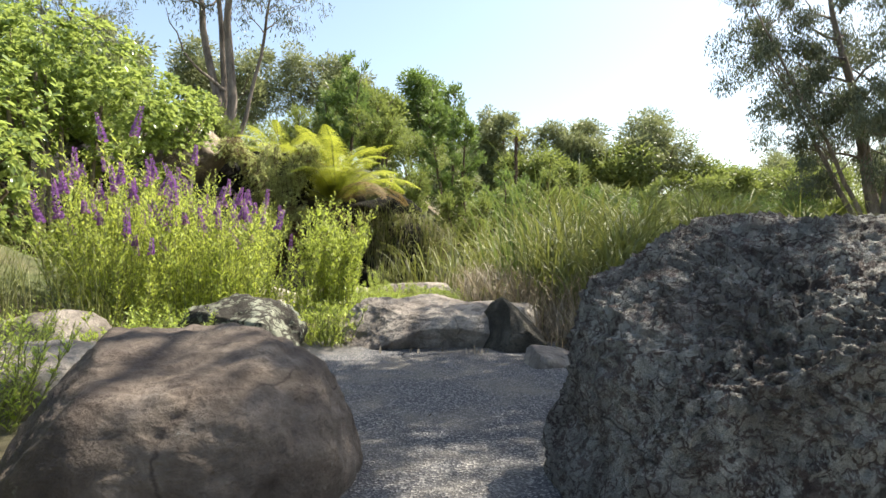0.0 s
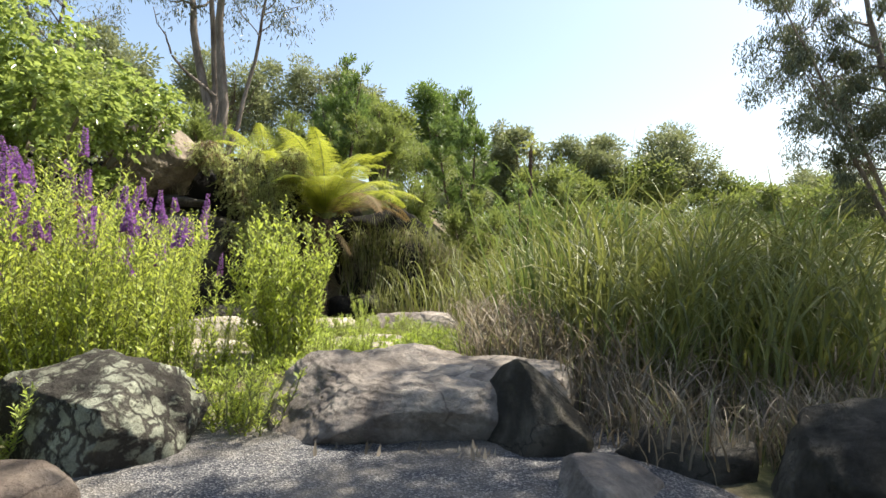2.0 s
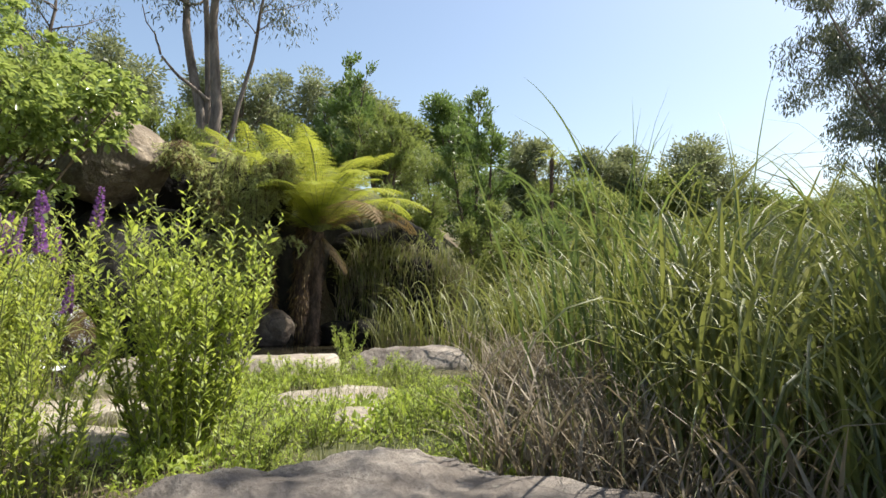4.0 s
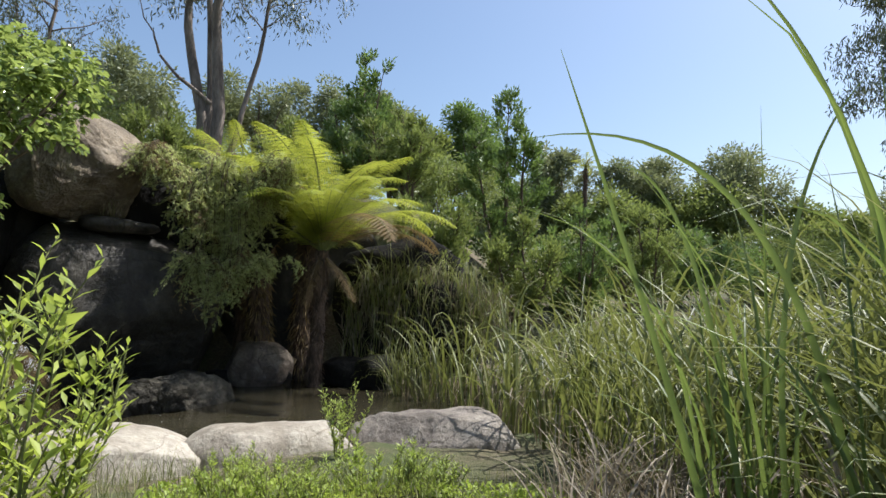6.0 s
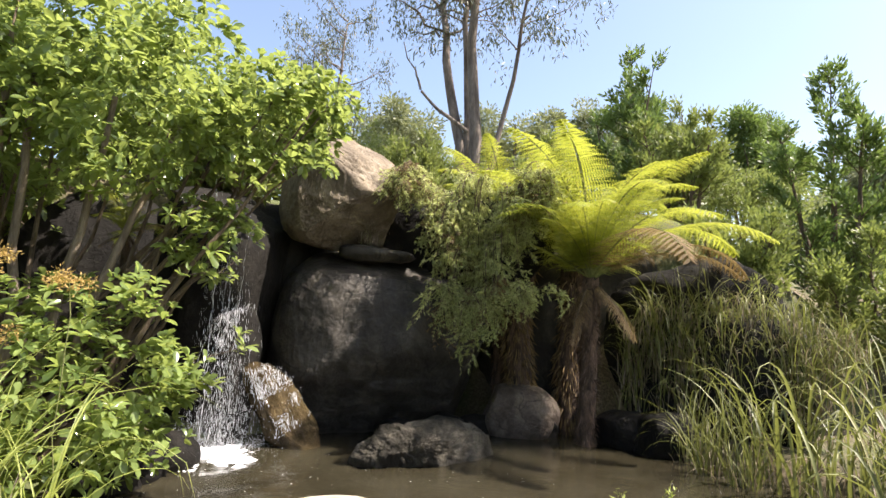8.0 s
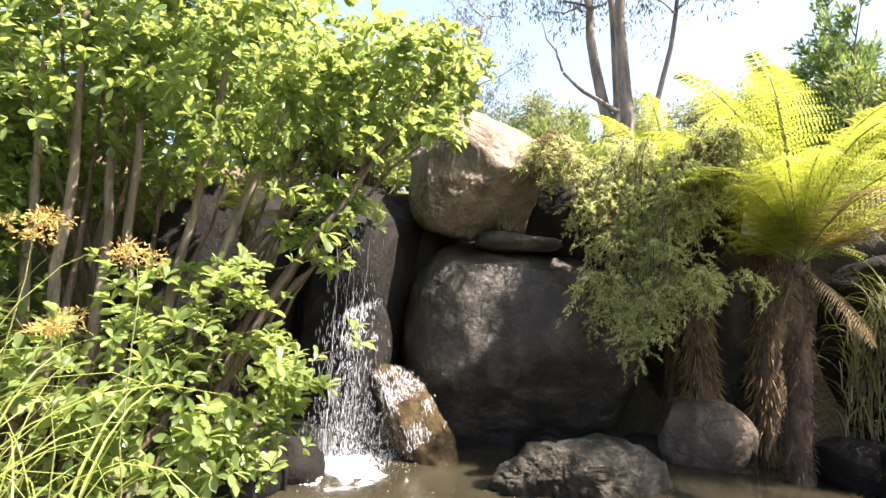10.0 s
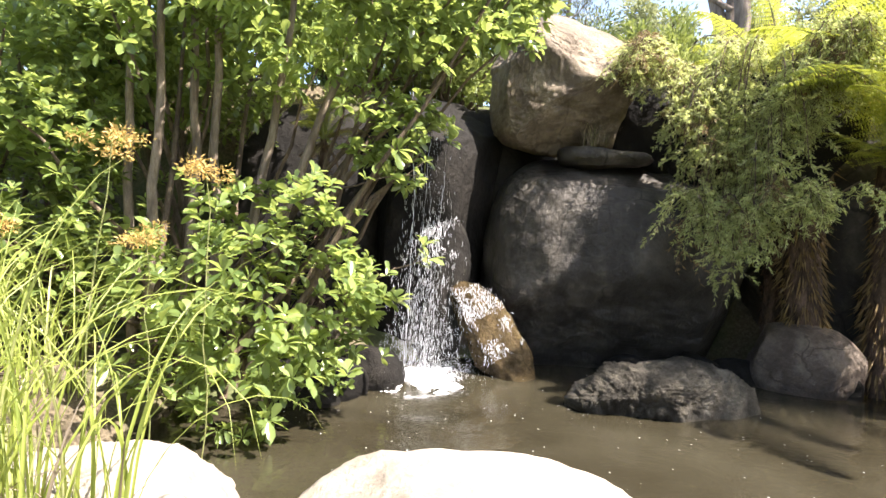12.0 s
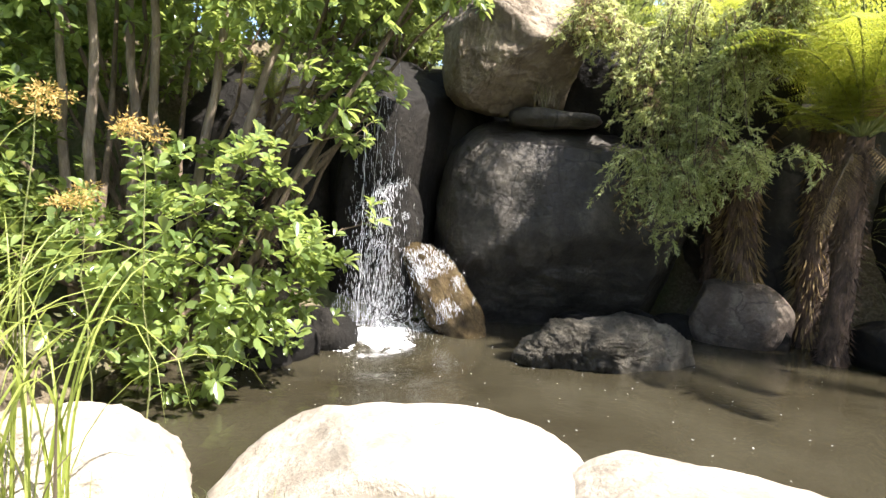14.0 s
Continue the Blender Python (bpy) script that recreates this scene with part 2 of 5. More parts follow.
# ---- mesh helpers ----
def mesh(name, verts, faces):
    """A mesh from an array of places and an array of equal-sided faces."""
    v, f = np.asarray(verts, np.float32), np.asarray(faces, np.int32)
    me = bpy.data.meshes.new(name)
    me.vertices.add(len(v))
    me.vertices.foreach_set("co", v.ravel())
    k = f.shape[1]
    me.loops.add(f.size)
    me.loops.foreach_set("vertex_index", f.ravel())
    me.polygons.add(len(f))
    me.polygons.foreach_set("loop_start", np.arange(0, f.size, k, dtype=np.int32))
    me.polygons.foreach_set("loop_total", np.full(len(f), k, np.int32))
    me.update(calc_edges=True)
    return me


def solid(name, me, mat, parent=None, label="", smooth=True):
    if not me.materials:
        me.materials.append(mat)
    if smooth:
        me.polygons.foreach_set("use_smooth", np.ones(len(me.polygons), bool))
    ob = new(name, me)
    if parent:
        ob.parent = parent
    return tagged(ob, label)


def thing(name, place, label, category, group="", turn=0.0, size=1.0):
    ob = new(name)
    ob.empty_display_size = 0.2
    ob.matrix_basis = Matrix.Translation(place) @ Matrix.Rotation(turn, 4, "Z")
    ob.scale = (size, size, size)
    return tagged(ob, label, category, group)


def join(parts):
    """Several (verts, faces) arrays as one."""
    vs, fs, n = [], [], 0
    for v, f in parts:
        vs.append(v)
        fs.append(np.asarray(f) + n)
        n += len(v)
    return np.concatenate(vs), np.concatenate(fs)


def unit(a):
    return a / np.maximum(np.linalg.norm(a, axis=-1, keepdims=True), 1e-9)


def leaves(base, way, length, width, rng, droop=0.15, fold=0.25, face_up=0.6):
    """Pointed, slightly folded leaves: four triangles each."""
    n = len(base)
    way = unit(way)
    length = np.broadcast_to(length, n)[:, None]
    width = np.broadcast_to(width, n)[:, None]
    up = unit(rng.normal(size=(n, 3)) * (1 - face_up) + np.array([0, 0, 1.0]) * face_up)
    side = unit(np.cross(way, up))
    nor = np.cross(side, way)
    mid = base + way * length * 0.48
    tip = base + way * length - np.array([0, 0, 1.0]) * droop * length
    v = np.stack([base, mid + side * width / 2 + nor * width * fold, mid, mid - side * width / 2 + nor * width * fold, tip], 1).reshape(-1, 3)
    k = (np.arange(n) * 5)[:, None, None]
    f = (np.array([[0, 2, 1], [0, 3, 2], [1, 2, 4], [2, 3, 4]])[None] + k).reshape(-1, 3)
    return v, f


def cards(base, way, length, width, rng):
    """Simple pointed leaves for plants far off: two triangles each."""
    n = len(base)
    way = unit(way)
    length = np.broadcast_to(length, n)[:, None]
    width = np.broadcast_to(width, n)[:, None]
    side = unit(np.cross(way, rng.normal(size=(n, 3))))
    mid = base + way * length * 0.45
    v = np.stack([base, mid + side * width / 2, base + way * length, mid - side * width / 2], 1).reshape(-1, 3)
    k = (np.arange(n) * 4)[:, None, None]
    f = (np.array([[0, 1, 2], [0, 2, 3]])[None] + k).reshape(-1, 3)
    return v, f


def blades(base, height, width, lean, curl, rng, seg=6):
    """Long narrow blades that rise and arch over, folded along the middle."""
    n = len(base)
    az = rng.uniform(0, 2 * np.pi, n)
    d = np.stack([np.cos(az), np.sin(az), np.zeros(n)], 1)
    side = np.stack([-np.sin(az), np.cos(az), np.zeros(n)], 1)
    tw = rng.uniform(-1.0, 1.0, n)[:, None]
    side = unit(side + d * tw)
    s = np.linspace(0, 1, seg + 1)[None, :, None]
    height = np.broadcast_to(height, n)[:, None, None]
    lean = np.broadcast_to(lean, n)[:, None, None]
    curl = np.broadcast_to(curl, n)[:, None, None]
    ang = lean * s + curl * s ** rng.uniform(1.7, 5.0, (n, 1, 1))
    step = 1.0 / seg
    dz = np.cumsum(np.cos(ang), 1) * step
    dx = np.cumsum(np.sin(ang), 1) * step
    z0, x0 = dz[:, :1], dx[:, :1]
    line = base[:, None] + (d[:, None] * (dx - x0) + np.array([0, 0, 1.0]) * (dz - z0)) * height
    w = np.broadcast_to(width, n)[:, None, None] * (1 - s ** 2.2 * 0.97) * 0.5
    drop = unit(np.cross(side[:, None], np.gradient(line, axis=1))) * w * 0.55
    v = np.stack([line - side[:, None] * w, line + drop, line + side[:, None] * w], 2).reshape(-1, 3)
    q = [[3 * k + j, 3 * k + j + 1, 3 * k + j + 4, 3 * k + j + 3] for k in range(seg) for j in (0, 1)]
    f = (np.array(q)[None] + (np.arange(n) * 3 * (seg + 1))[:, None, None]).reshape(-1, 4)
    return v, f


def tube(points, radii, sides=7):
    """A limb through points with a radius at each."""
    p = np.asarray(points, float)
    r = np.broadcast_to(radii, len(p))
    t = unit(np.gradient(p, axis=0))
    ref = np.array([0.3, 0.9, 0.1]) if abs(t[0][2]) > 0.7 else np.array([0, 0, 1.0])
    a = unit(np.cross(t, ref))
    b = np.cross(t, a)
    th = np.linspace(0, 2 * np.pi, sides, endpoint=False)
    ring = a[:, None] * np.cos(th)[None, :, None] + b[:, None] * np.sin(th)[None, :, None]
    v = (p[:, None] + ring * r[:, None, None]).reshape(-1, 3)
    f = []
    for i in range(len(p) - 1):
        for j in range(sides):
            k = (j + 1) % sides
            f.append([i * sides + j, i * sides + k, (i + 1) * sides + k, (i + 1) * sides + j])
    return v, np.array(f)


def wander(start, end, n, amount, rng):
    """A slightly crooked line between two points."""
    s = np.linspace(0, 1, n)[:, None]
    p = np.asarray(start)[None] * (1 - s) + np.asarray(end)[None] * s
    j = np.cumsum(rng.normal(0, amount, (n, 3)), 0)
    j -= s * j[-1]
    return p + j


# ---- the ground ----
POOL = [(-8.4, 12.2), (-6.4, 10.9), (-4.9, 11.2), (-3.9, 12.3), (-2.8, 13.6), (-0.8, 15.3), (1.4, 15.6), (2.2, 18.6), (-1.4, 20.2), (-4, 21.0), (-7, 21.2), (-8.6, 18.6), (-9.4, 15.6), (-8.2, 14.2)]
BLUFF = [(-40, 4), (-15, 9.5), (-11, 12.5), (-9.9, 16.2), (-8.9, 19.6), (-6.4, 21.2), (-2.9, 21.6), (-0.4, 23.5), (5, 27), (40, 40)]


def inside(x, y, poly):
    hit = np.zeros(x.shape, bool)
    for (ax, ay), (bx, by) in zip(poly, poly[1:] + poly[:1]):
        cut = (ay > y) != (by > y)
        hit ^= cut & (x < (bx - ax) * (y - ay) / (by - ay + 1e-12) + ax)
    return hit


def reach(x, y, line, closed):
    """Distance to a broken line."""
    best = np.full(x.shape, 1e9)
    for (ax, ay), (bx, by) in zip(line, line[1:] + (line[:1] if closed else [])):
        dx, dy = bx - ax, by - ay
        s = np.clip(((x - ax) * dx + (y - ay) * dy) / (dx * dx + dy * dy), 0, 1)
        best = np.minimum(best, np.hypot(x - ax - s * dx, y - ay - s * dy))
    return best


def smooth(a, b, v):
    s = np.clip((v - a) / (b - a), 0, 1)
    return s * s * (3 - 2 * s)


def ground_height(x, y):
    x, y = np.atleast_1d(np.asarray(x, float)), np.atleast_1d(np.asarray(y, float))
    z = 0.18 * smooth(7.2, 8.6, y) - 0.16 * smooth(11.6, 13.2, y)
    z = z + 0.35 * np.clip(-3.6 - x, 0, 7) * smooth(10.8, 8.6, y)
    z = z + 0.12 * np.clip(x - 2.2, 0, 3) * smooth(6, 2, y)
    over = inside(x, y, BLUFF + [(40, 900), (-40, 900)]) | ((x <= -40) & (y > 4)) | ((x >= 40) & (y > 40))
    d = np.where(over, 1, -1) * reach(x, y, BLUFF, False)
    top = 4.3 - 3.0 * smooth(-3.5, 2.0, x) + 0.13 * np.clip(d, 0, 75) * (1 - 0.55 * smooth(-2, 25, x))
    z = z + (top - z) * smooth(-0.4, 1.3, d)
    pd = np.where(inside(x, y, POOL), 1, -1) * reach(x, y, POOL, True)
    z = z + (-0.75 - z) * smooth(-0.25, 0.7, pd) * (d < 0.9)
    return z


def gz(x, y):
    return float(ground_height(x, y)[0])


def spread(lo, hi, step, far):
    a = np.arange(lo, hi, step)
    g = step * 1.35 ** np.arange(1, 24)
    out = np.cumsum(g)
    out = out[out < far]
    return np.concatenate([(lo - out)[::-1], a, a[-1] + out])


def build_ground():
    xs, ys = spread(-19, 16, 0.27, 900), spread(-6, 34, 0.27, 900)
    gx, gy = np.meshgrid(xs, ys)
    z = ground_height(gx.ravel(), gy.ravel())
    rng = np.random.default_rng(3)
    z = z + rng.normal(0, 0.012, z.shape)
    v = np.stack([gx.ravel(), gy.ravel(), z], 1)
    nx, ny = len(xs), len(ys)
    i = (np.arange(ny - 1)[:, None] * nx + np.arange(nx - 1)[None]).ravel()
    f = np.stack([i, i + 1, i + nx + 1, i + nx], 1)
    tagged(solid("ground", mesh("ground", v, f), GROUND), "brown earth with leaf litter rising to a bank", "ground", kind="structure")
    # path: a gently crowned sheet just above the earth
    px, py = np.linspace(-2.6, 2.2, 33), np.linspace(-5.5, 7.2, 70)
    gx, gy = np.meshgrid(px, py)
    e = np.minimum(smooth(-2.6, -1.9, gx + 0.15 * np.sin(gy * 2.1)), smooth(2.2, 1.6, gx + 0.12 * np.sin(gy * 3.3)))
    z = ground_height(gx.ravel(), gy.ravel()) + (0.095 * e - 0.04).ravel() + rng.normal(0, 0.003, gx.size)
    nx, ny = len(px), len(py)
    i = (np.arange(ny - 1)[:, None] * nx + np.arange(nx - 1)[None]).ravel()
    f = np.stack([i, i + 1, i + nx + 1, i + nx], 1)
    tagged(solid("path", mesh("path", np.stack([gx.ravel(), gy.ravel(), z], 1), f), PATH), "worn grey asphalt path scattered with grit", "path", kind="structure")
    wx, wy = np.linspace(-11, 6, 90), np.linspace(10.5, 22.5, 70)
    gx, gy = np.meshgrid(wx, wy)
    r = np.hypot(gx + 8.1, gy - 15.3)
    z = WATER + 0.026 * np.sin(r * 7.5) * np.exp(-r * 0.45) + rng.normal(0, 0.0015, gx.shape)
    nx, ny = len(wx), len(wy)
    i = (np.arange(ny - 1)[:, None] * nx + np.arange(nx - 1)[None]).ravel()
    f = np.stack([i, i + 1, i + nx + 1, i + nx], 1)
    tagged(solid("pond_water", mesh("pond_water", np.stack([gx.ravel(), gy.ravel(), z.ravel()], 1), f), POND), "murky brown-green pond water with soft ripples", "water", kind="structure")


build_ground()


# ---- rocks ----
def rock(name, label, place, radii, turn, seed, mat, cuts=(), planes=9, rough=0.09, level=4, tilt=(0, 0), group="", category="boulder", box=0.86, grit=1.0):
    """A boulder: a ball cut by planes, then weathered. cuts: extra planes (x, y, z, distance) in units of the radii."""
    rng = np.random.default_rng(seed)
    bm = bmesh.new()
    bmesh.ops.create_icosphere(bm, subdivisions=level, radius=1.0)
    me = bpy.data.meshes.new(name)
    bm.to_mesh(me)
    bm.free()
    n = len(me.vertices)
    v = np.empty(n * 3, np.float32)
    me.vertices.foreach_get("co", v)
    v = v.reshape(-1, 3).astype(float)
    v = np.sign(v) * np.abs(v) ** box
    todo = [(*unit(rng.normal(size=3) * np.array([1, 1, 0.7])), rng.uniform(0.66, 0.92)) for _ in range(planes)] + [(*unit(np.array(c[:3], float)), c[3]) for c in cuts]
    for a, b, c, d in todo:
        k = np.array([a, b, c])
        over = v @ k - d
        v -= np.outer(np.maximum(over, 0) * 0.92, k)
    r = np.array(radii, float)
    off = rng.uniform(-50, 50, 3)
    mean = float(r.mean())
    out = unit(v)
    p = v * r
    h = np.empty(n)
    for i in range(n):
        q = Vector(p[i] / mean * 1.4 + off)
        h[i] = noise.noise(q) * 0.9 + 0.55 * (1 - 2 * abs(noise.noise(q * 2.3))) * 0.5 + 0.25 * noise.noise(q * 5.1) + 0.12 * noise.noise(q * 11.0) + grit * (0.09 * (1 - 2 * abs(noise.noise(q * 19.0))) * 0.7 + 0.09 * noise.noise(q * 31.0) + 0.06 * noise.noise(q * 47.0))
    p = p + out * (h * rough * mean)[:, None]
    me.vertices.foreach_set("co", p.astype(np.float32).ravel())
    ob = solid(name, me, mat)
    ob.matrix_basis = Matrix.Translation(place) @ Euler((radians(tilt[0]), radians(tilt[1]), radians(turn))).to_matrix().to_4x4()
    me.update()
    return tagged(ob, label, category, group)


rock("boulder", "large rough grey boulder crusted with pale lichen", (1.98, 2.62, 0.32), (1.45, 1.05, 1.12), 4, 5, LICHEN_ROCK, [(0.05, 0, 1, 0.92), (-0.92, -0.12, 0.30, 0.84), (-0.66, -0.25, 0.70, 0.83), (0, -1, 0.25, 0.82)], 5, 0.12, 7, box=0.75, grit=2.6)
rock("boulder", "broad smooth brown boulder beside the path", (-1.40, 2.98, 0.10), (0.96, 0.72, 0.70), 3, 8, BROWN_ROCK, [(-0.15, -0.2, 1, 0.84), (0.95, 0.1, 0.2, 0.94), (-0.8, -0.3, 0.55, 0.74)], 5, 0.10, 6, box=0.75, grit=1.3)
rock("boulder", "pale weathered boulder behind the path", (-3.3, 4.4, 0.05), (0.8, 0.55, 0.5), 15, 10, GREY_ROCK, [(0, 0, 1, 0.8)], 7, 0.09)
rock("boulder", "low brown boulder at the path's edge", (-2.35, 5.2, 0.0), (0.72, 0.52, 0.36), 20, 12, BROWN_ROCK, [(0, 0, 1, 0.8)], 7, 0.09)
rock("boulder", "round boulder blotched with pale green lichen", (-2.2, 6.45, 0.12), (0.72, 0.5, 0.54), -12, 17, SPOTTED_ROCK, [(0, -0.3, 1, 0.8), (-0.3, -0.9, 0.1, 0.7), (0.8, -0.3, -0.3, 0.7)], 8, 0.14, 5, box=0.68, grit=1.5)
rock("slab_boulder", "broad flat-topped grey boulder with cracks", (-0.25, 7.45, 0.1), (1.05, 0.98, 0.46), 8, 21, GREY_ROCK, [(0.02, -0.2, 1, 0.86), (0, -0.9, -0.25, 0.8)], 6, 0.12, 6, box=0.7, grit=1.3)
rock("slab_boulder", "flat grey boulder lying behind a dark stone", (0.60, 7.55, 0.13), (0.78, 0.75, 0.4), -10, 25, GREY_ROCK, [(0, 0, 1, 0.86)], 7, 0.08, 5, box=0.75)
rock("boulder", "dark angular wedge of rock with a pale edge", (0.78, 6.7, 0.15), (0.44, 0.36, 0.5), -25, 29, MOSSY_ROCK, [(-0.5, -0.6, 0.35, 0.5), (0.6, 0.1, 0.7, 0.62)], 5, 0.06, 5)
rock("stone", "small grey stone edging the path among dry grass", (1.12, 5.85, 0.0), (0.36, 0.28, 0.24), 20, 33, GREY_ROCK, [(0.3, -0.2, 1, 0.6)], 9, 0.1, category="stone", box=0.65)
rock("stone", "low dark stone edging the path", (1.75, 6.45, 0.06), (0.45, 0.32, 0.26), -10, 35, MOSSY_ROCK, [(0, -0.2, 1, 0.6)], 9, 0.1, category="stone", box=0.65)
rock("stone", "rough low stone below the large boulder", (1.05, 4.1, -0.02), (0.36, 0.32, 0.24), 40, 37, BROWN_ROCK, [(0, -0.2, 1, 0.7)], 9, 0.12, category="stone", box=0.65)
rock("boulder", "dark weathered boulder under dry grass", (2.75, 5.9, 0.1), (0.8, 0.5, 0.46), 10, 39, MOSSY_ROCK, (), 9, 0.12, 5)
rock("boulder", "pale boulder on the bank behind tall plants", (-3.9, 5.7, 0.1), (0.7, 0.5, 0.5), 10, 40, GREY_ROCK, (), 9, 0.1)
rock("stone", "pale flat stone among weeds", (-3.4, 9.9, 0.15), (0.95, 0.5, 0.22), 20, 41, PALE_ROCK, [(0, 0, 1, 0.7)], 7, 0.07, category="stone")
rock("stone", "flat pale stone beside leafy shoots", (-2.6, 9.2, 0.12), (0.6, 0.4, 0.24), -10, 42, PALE_ROCK, [(0, 0, 1, 0.7)], 7, 0.07, category="stone")
rock("stone", "flat pale stone set in low weeds", (-1.15, 11.15, 0.03), (0.85, 0.66, 0.26), 10, 43, PALE_ROCK, [(0, 0, 1, 0.75)], 7, 0.06, 5, category="stone", box=0.7)
rock("stone", "flat grey stone half covered by weeds", (-0.05, 11.6, 0.05), (0.42, 0.6, 0.2), 20, 45, GREY_ROCK, [(0, 0, 1, 0.75)], 7, 0.07, 5, category="stone", box=0.7)
rock("stone", "small pale flat stone among bright weeds", (-0.75, 10.0, 0.15), (0.3, 0.22, 0.22), 30, 44, PALE_ROCK, [(0, 0, 1, 0.75)], 7, 0.06, category="stone", box=0.7)
G = "pale boulders edging the pond"
rock("boulder", "pale sunlit sandstone boulder beside tall sedge", (-5.5, 11.5, -0.20), (0.98, 0.7, 0.52), 62, 51, PALE_ROCK, [(0, 0, 1, 0.9), (0.8, 0.1, 0.6, 0.74), (0.3, -0.8, 0.5, 0.8)], 6, 0.08, 6, group=G, box=0.9, grit=1.4)
rock("boulder", "long pale sandstone boulder at the water's edge", (-4.12, 13.22, -0.22), (1.22, 0.75, 0.6), 52, 54, PALE_ROCK, [(0, 0, 1, 0.88), (0, -1, 0.2, 0.85)], 5, 0.06, 5, group=G, box=0.75)
rock("boulder", "pale domed sandstone boulder at the water's edge", (-2.62, 14.5, -0.25), (1.1, 0.7, 0.56), 40, 57, PALE_ROCK, [(0, 0, 1, 0.86)], 6, 0.06, 5, group=G, box=0.75)
rock("boulder", "broad greyish boulder sloping into the reeds", (-0.7, 14.95, -0.12), (1.15, 0.7, 0.5), 5, 59, GREY_ROCK, [(0, 0, 1, 0.84)], 6, 0.08, 5, group=G, box=0.75)
rock("boulder", "low mossy boulder standing in the pond", (-5.62, 17.35, -0.18), (1.15, 0.6, 0.52), 62, 62, MOSSY_ROCK, [(0, 0, 1, 0.8), (0.5, -0.8, 0.3, 0.7)], 8, 0.17, 6, box=0.6, grit=2.6)
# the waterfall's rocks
# the whole boulder is coloured dark for the shade it lies in
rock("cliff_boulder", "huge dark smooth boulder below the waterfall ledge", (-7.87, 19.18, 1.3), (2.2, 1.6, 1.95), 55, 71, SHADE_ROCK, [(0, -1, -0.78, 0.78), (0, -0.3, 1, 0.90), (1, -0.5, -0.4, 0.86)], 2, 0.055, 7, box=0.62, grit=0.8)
rock("cliff_boulder", "large angular sandstone boulder perched on another", (-7.98, 18.1, 4.38), (1.3, 1.1, 1.2), 50, 74, CLIFF_ROCK, [(-0.45, -0.88, 0.12, 0.72), (0.35, -0.62, -0.70, 0.70), (0.35, -0.62, 0.70, 0.48), (0.92, -0.2, -0.3, 0.72), (-0.75, -0.3, 0.6, 0.78)], 3, 0.09, 7, box=0.62, grit=1.9)
# ledge and cleft rocks: much of their black is shade put into the colour
rock("cliff_boulder", "wet ledge boulder that the water falls over, shade in its colour", (-9.7, 16.7, 2.1), (1.25, 1.25, 2.25), 50, 77, DEEP_SHADE_ROCK, [(0, 0, 1, 0.95), (0, -1, -0.6, 0.80), (1, 0, -0.75, 0.84)], 5, 0.08, 5, box=0.65)
rock("cliff_boulder", "damp rock filling the cleft beside the waterfall, coloured as dark as its shade", (-10.0, 18.4, 1.9), (1.5, 1.5, 2.3), 40, 78, DEEP_SHADE_ROCK, [(0, -1, -0.6, 0.85), (1, 0, -0.75, 0.85)], 5, 0.08, 5, box=0.65)
rock("cliff_boulder", "dark boulder behind the leafy shrub", (-11.1, 14.9, 1.6), (1.6, 1.5, 2.3), 20, 79, DEEP_SHADE_ROCK, (), 8, 0.1, box=0.7)
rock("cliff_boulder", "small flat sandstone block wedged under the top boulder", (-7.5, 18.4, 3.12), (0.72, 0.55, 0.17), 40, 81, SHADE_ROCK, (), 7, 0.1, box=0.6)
# two rocks added to close the gap behind, coloured dark for shade
rock("cliff_boulder", "damp shelf of rock behind the trailing shrub, shade in its colour", (-6.3, 20.1, 3.3), (1.7, 0.9, 1.3), 12, 80, DEEP_SHADE_ROCK, (), 6, 0.1, 5, box=0.65)
rock("cliff_boulder", "dark rock wedged behind the perched boulder", (-7.5, 19.7, 3.5), (1.1, 0.8, 0.95), 30, 83, DEEP_SHADE_ROCK, (), 6, 0.1, 5, box=0.65)
splash_rock = rock("boulder", "dark rock splashed by the waterfall", (-8.85, 16.3, 0.8), (0.5, 0.45, 1.3), 40, 82, DEEP_SHADE_ROCK, (), 8, 0.1, 5)
wet_rock = rock("boulder", "slanting wet golden-brown rock glistening with water", (-8.0, 16.65, 0.25), (0.42, 0.36, 1.0), 35, 84, WET_ROCK, [(0.6, -0.8, 0.3, 0.55)], 6, 0.1, 5, (0, -36))
rock("boulder", "rounded grey boulder at the foot of the cliff", (-5.3, 20.25, 0.12), (0.8, 0.6, 0.62), 20, 86, BROWN_ROCK, (), 2, 0.07, 5, box=0.9)
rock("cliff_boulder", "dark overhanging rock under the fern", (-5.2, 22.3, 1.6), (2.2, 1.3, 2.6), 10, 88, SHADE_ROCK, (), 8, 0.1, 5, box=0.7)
rock("cliff_boulder", "dark rock face behind the tree fern", (-2.6, 22.6, 1.1), (2.2, 1.2, 2.2), -10, 90, DEEP_SHADE_ROCK, (), 8, 0.1, 5, box=0.7)
rock("boulder", "dark rock at the waterline under sedge", (-3.3, 20.5, -0.05), (0.6, 0.45, 0.45), 10, 92, DEEP_SHADE_ROCK, (), 8, 0.1)
rock("boulder", "dark rounded rock at the waterline", (-2.5, 20.3, -0.05), (0.65, 0.5, 0.5), 30, 94, DEEP_SHADE_ROCK, (), 8, 0.1)
rock("boulder", "broad dark rock on the bank under hanging sedge", (-2.05, 21.85, 0.85), (1.8, 0.9, 1.35), 0, 98, DEEP_SHADE_ROCK, (), 3, 0.10, 5, box=0.55)
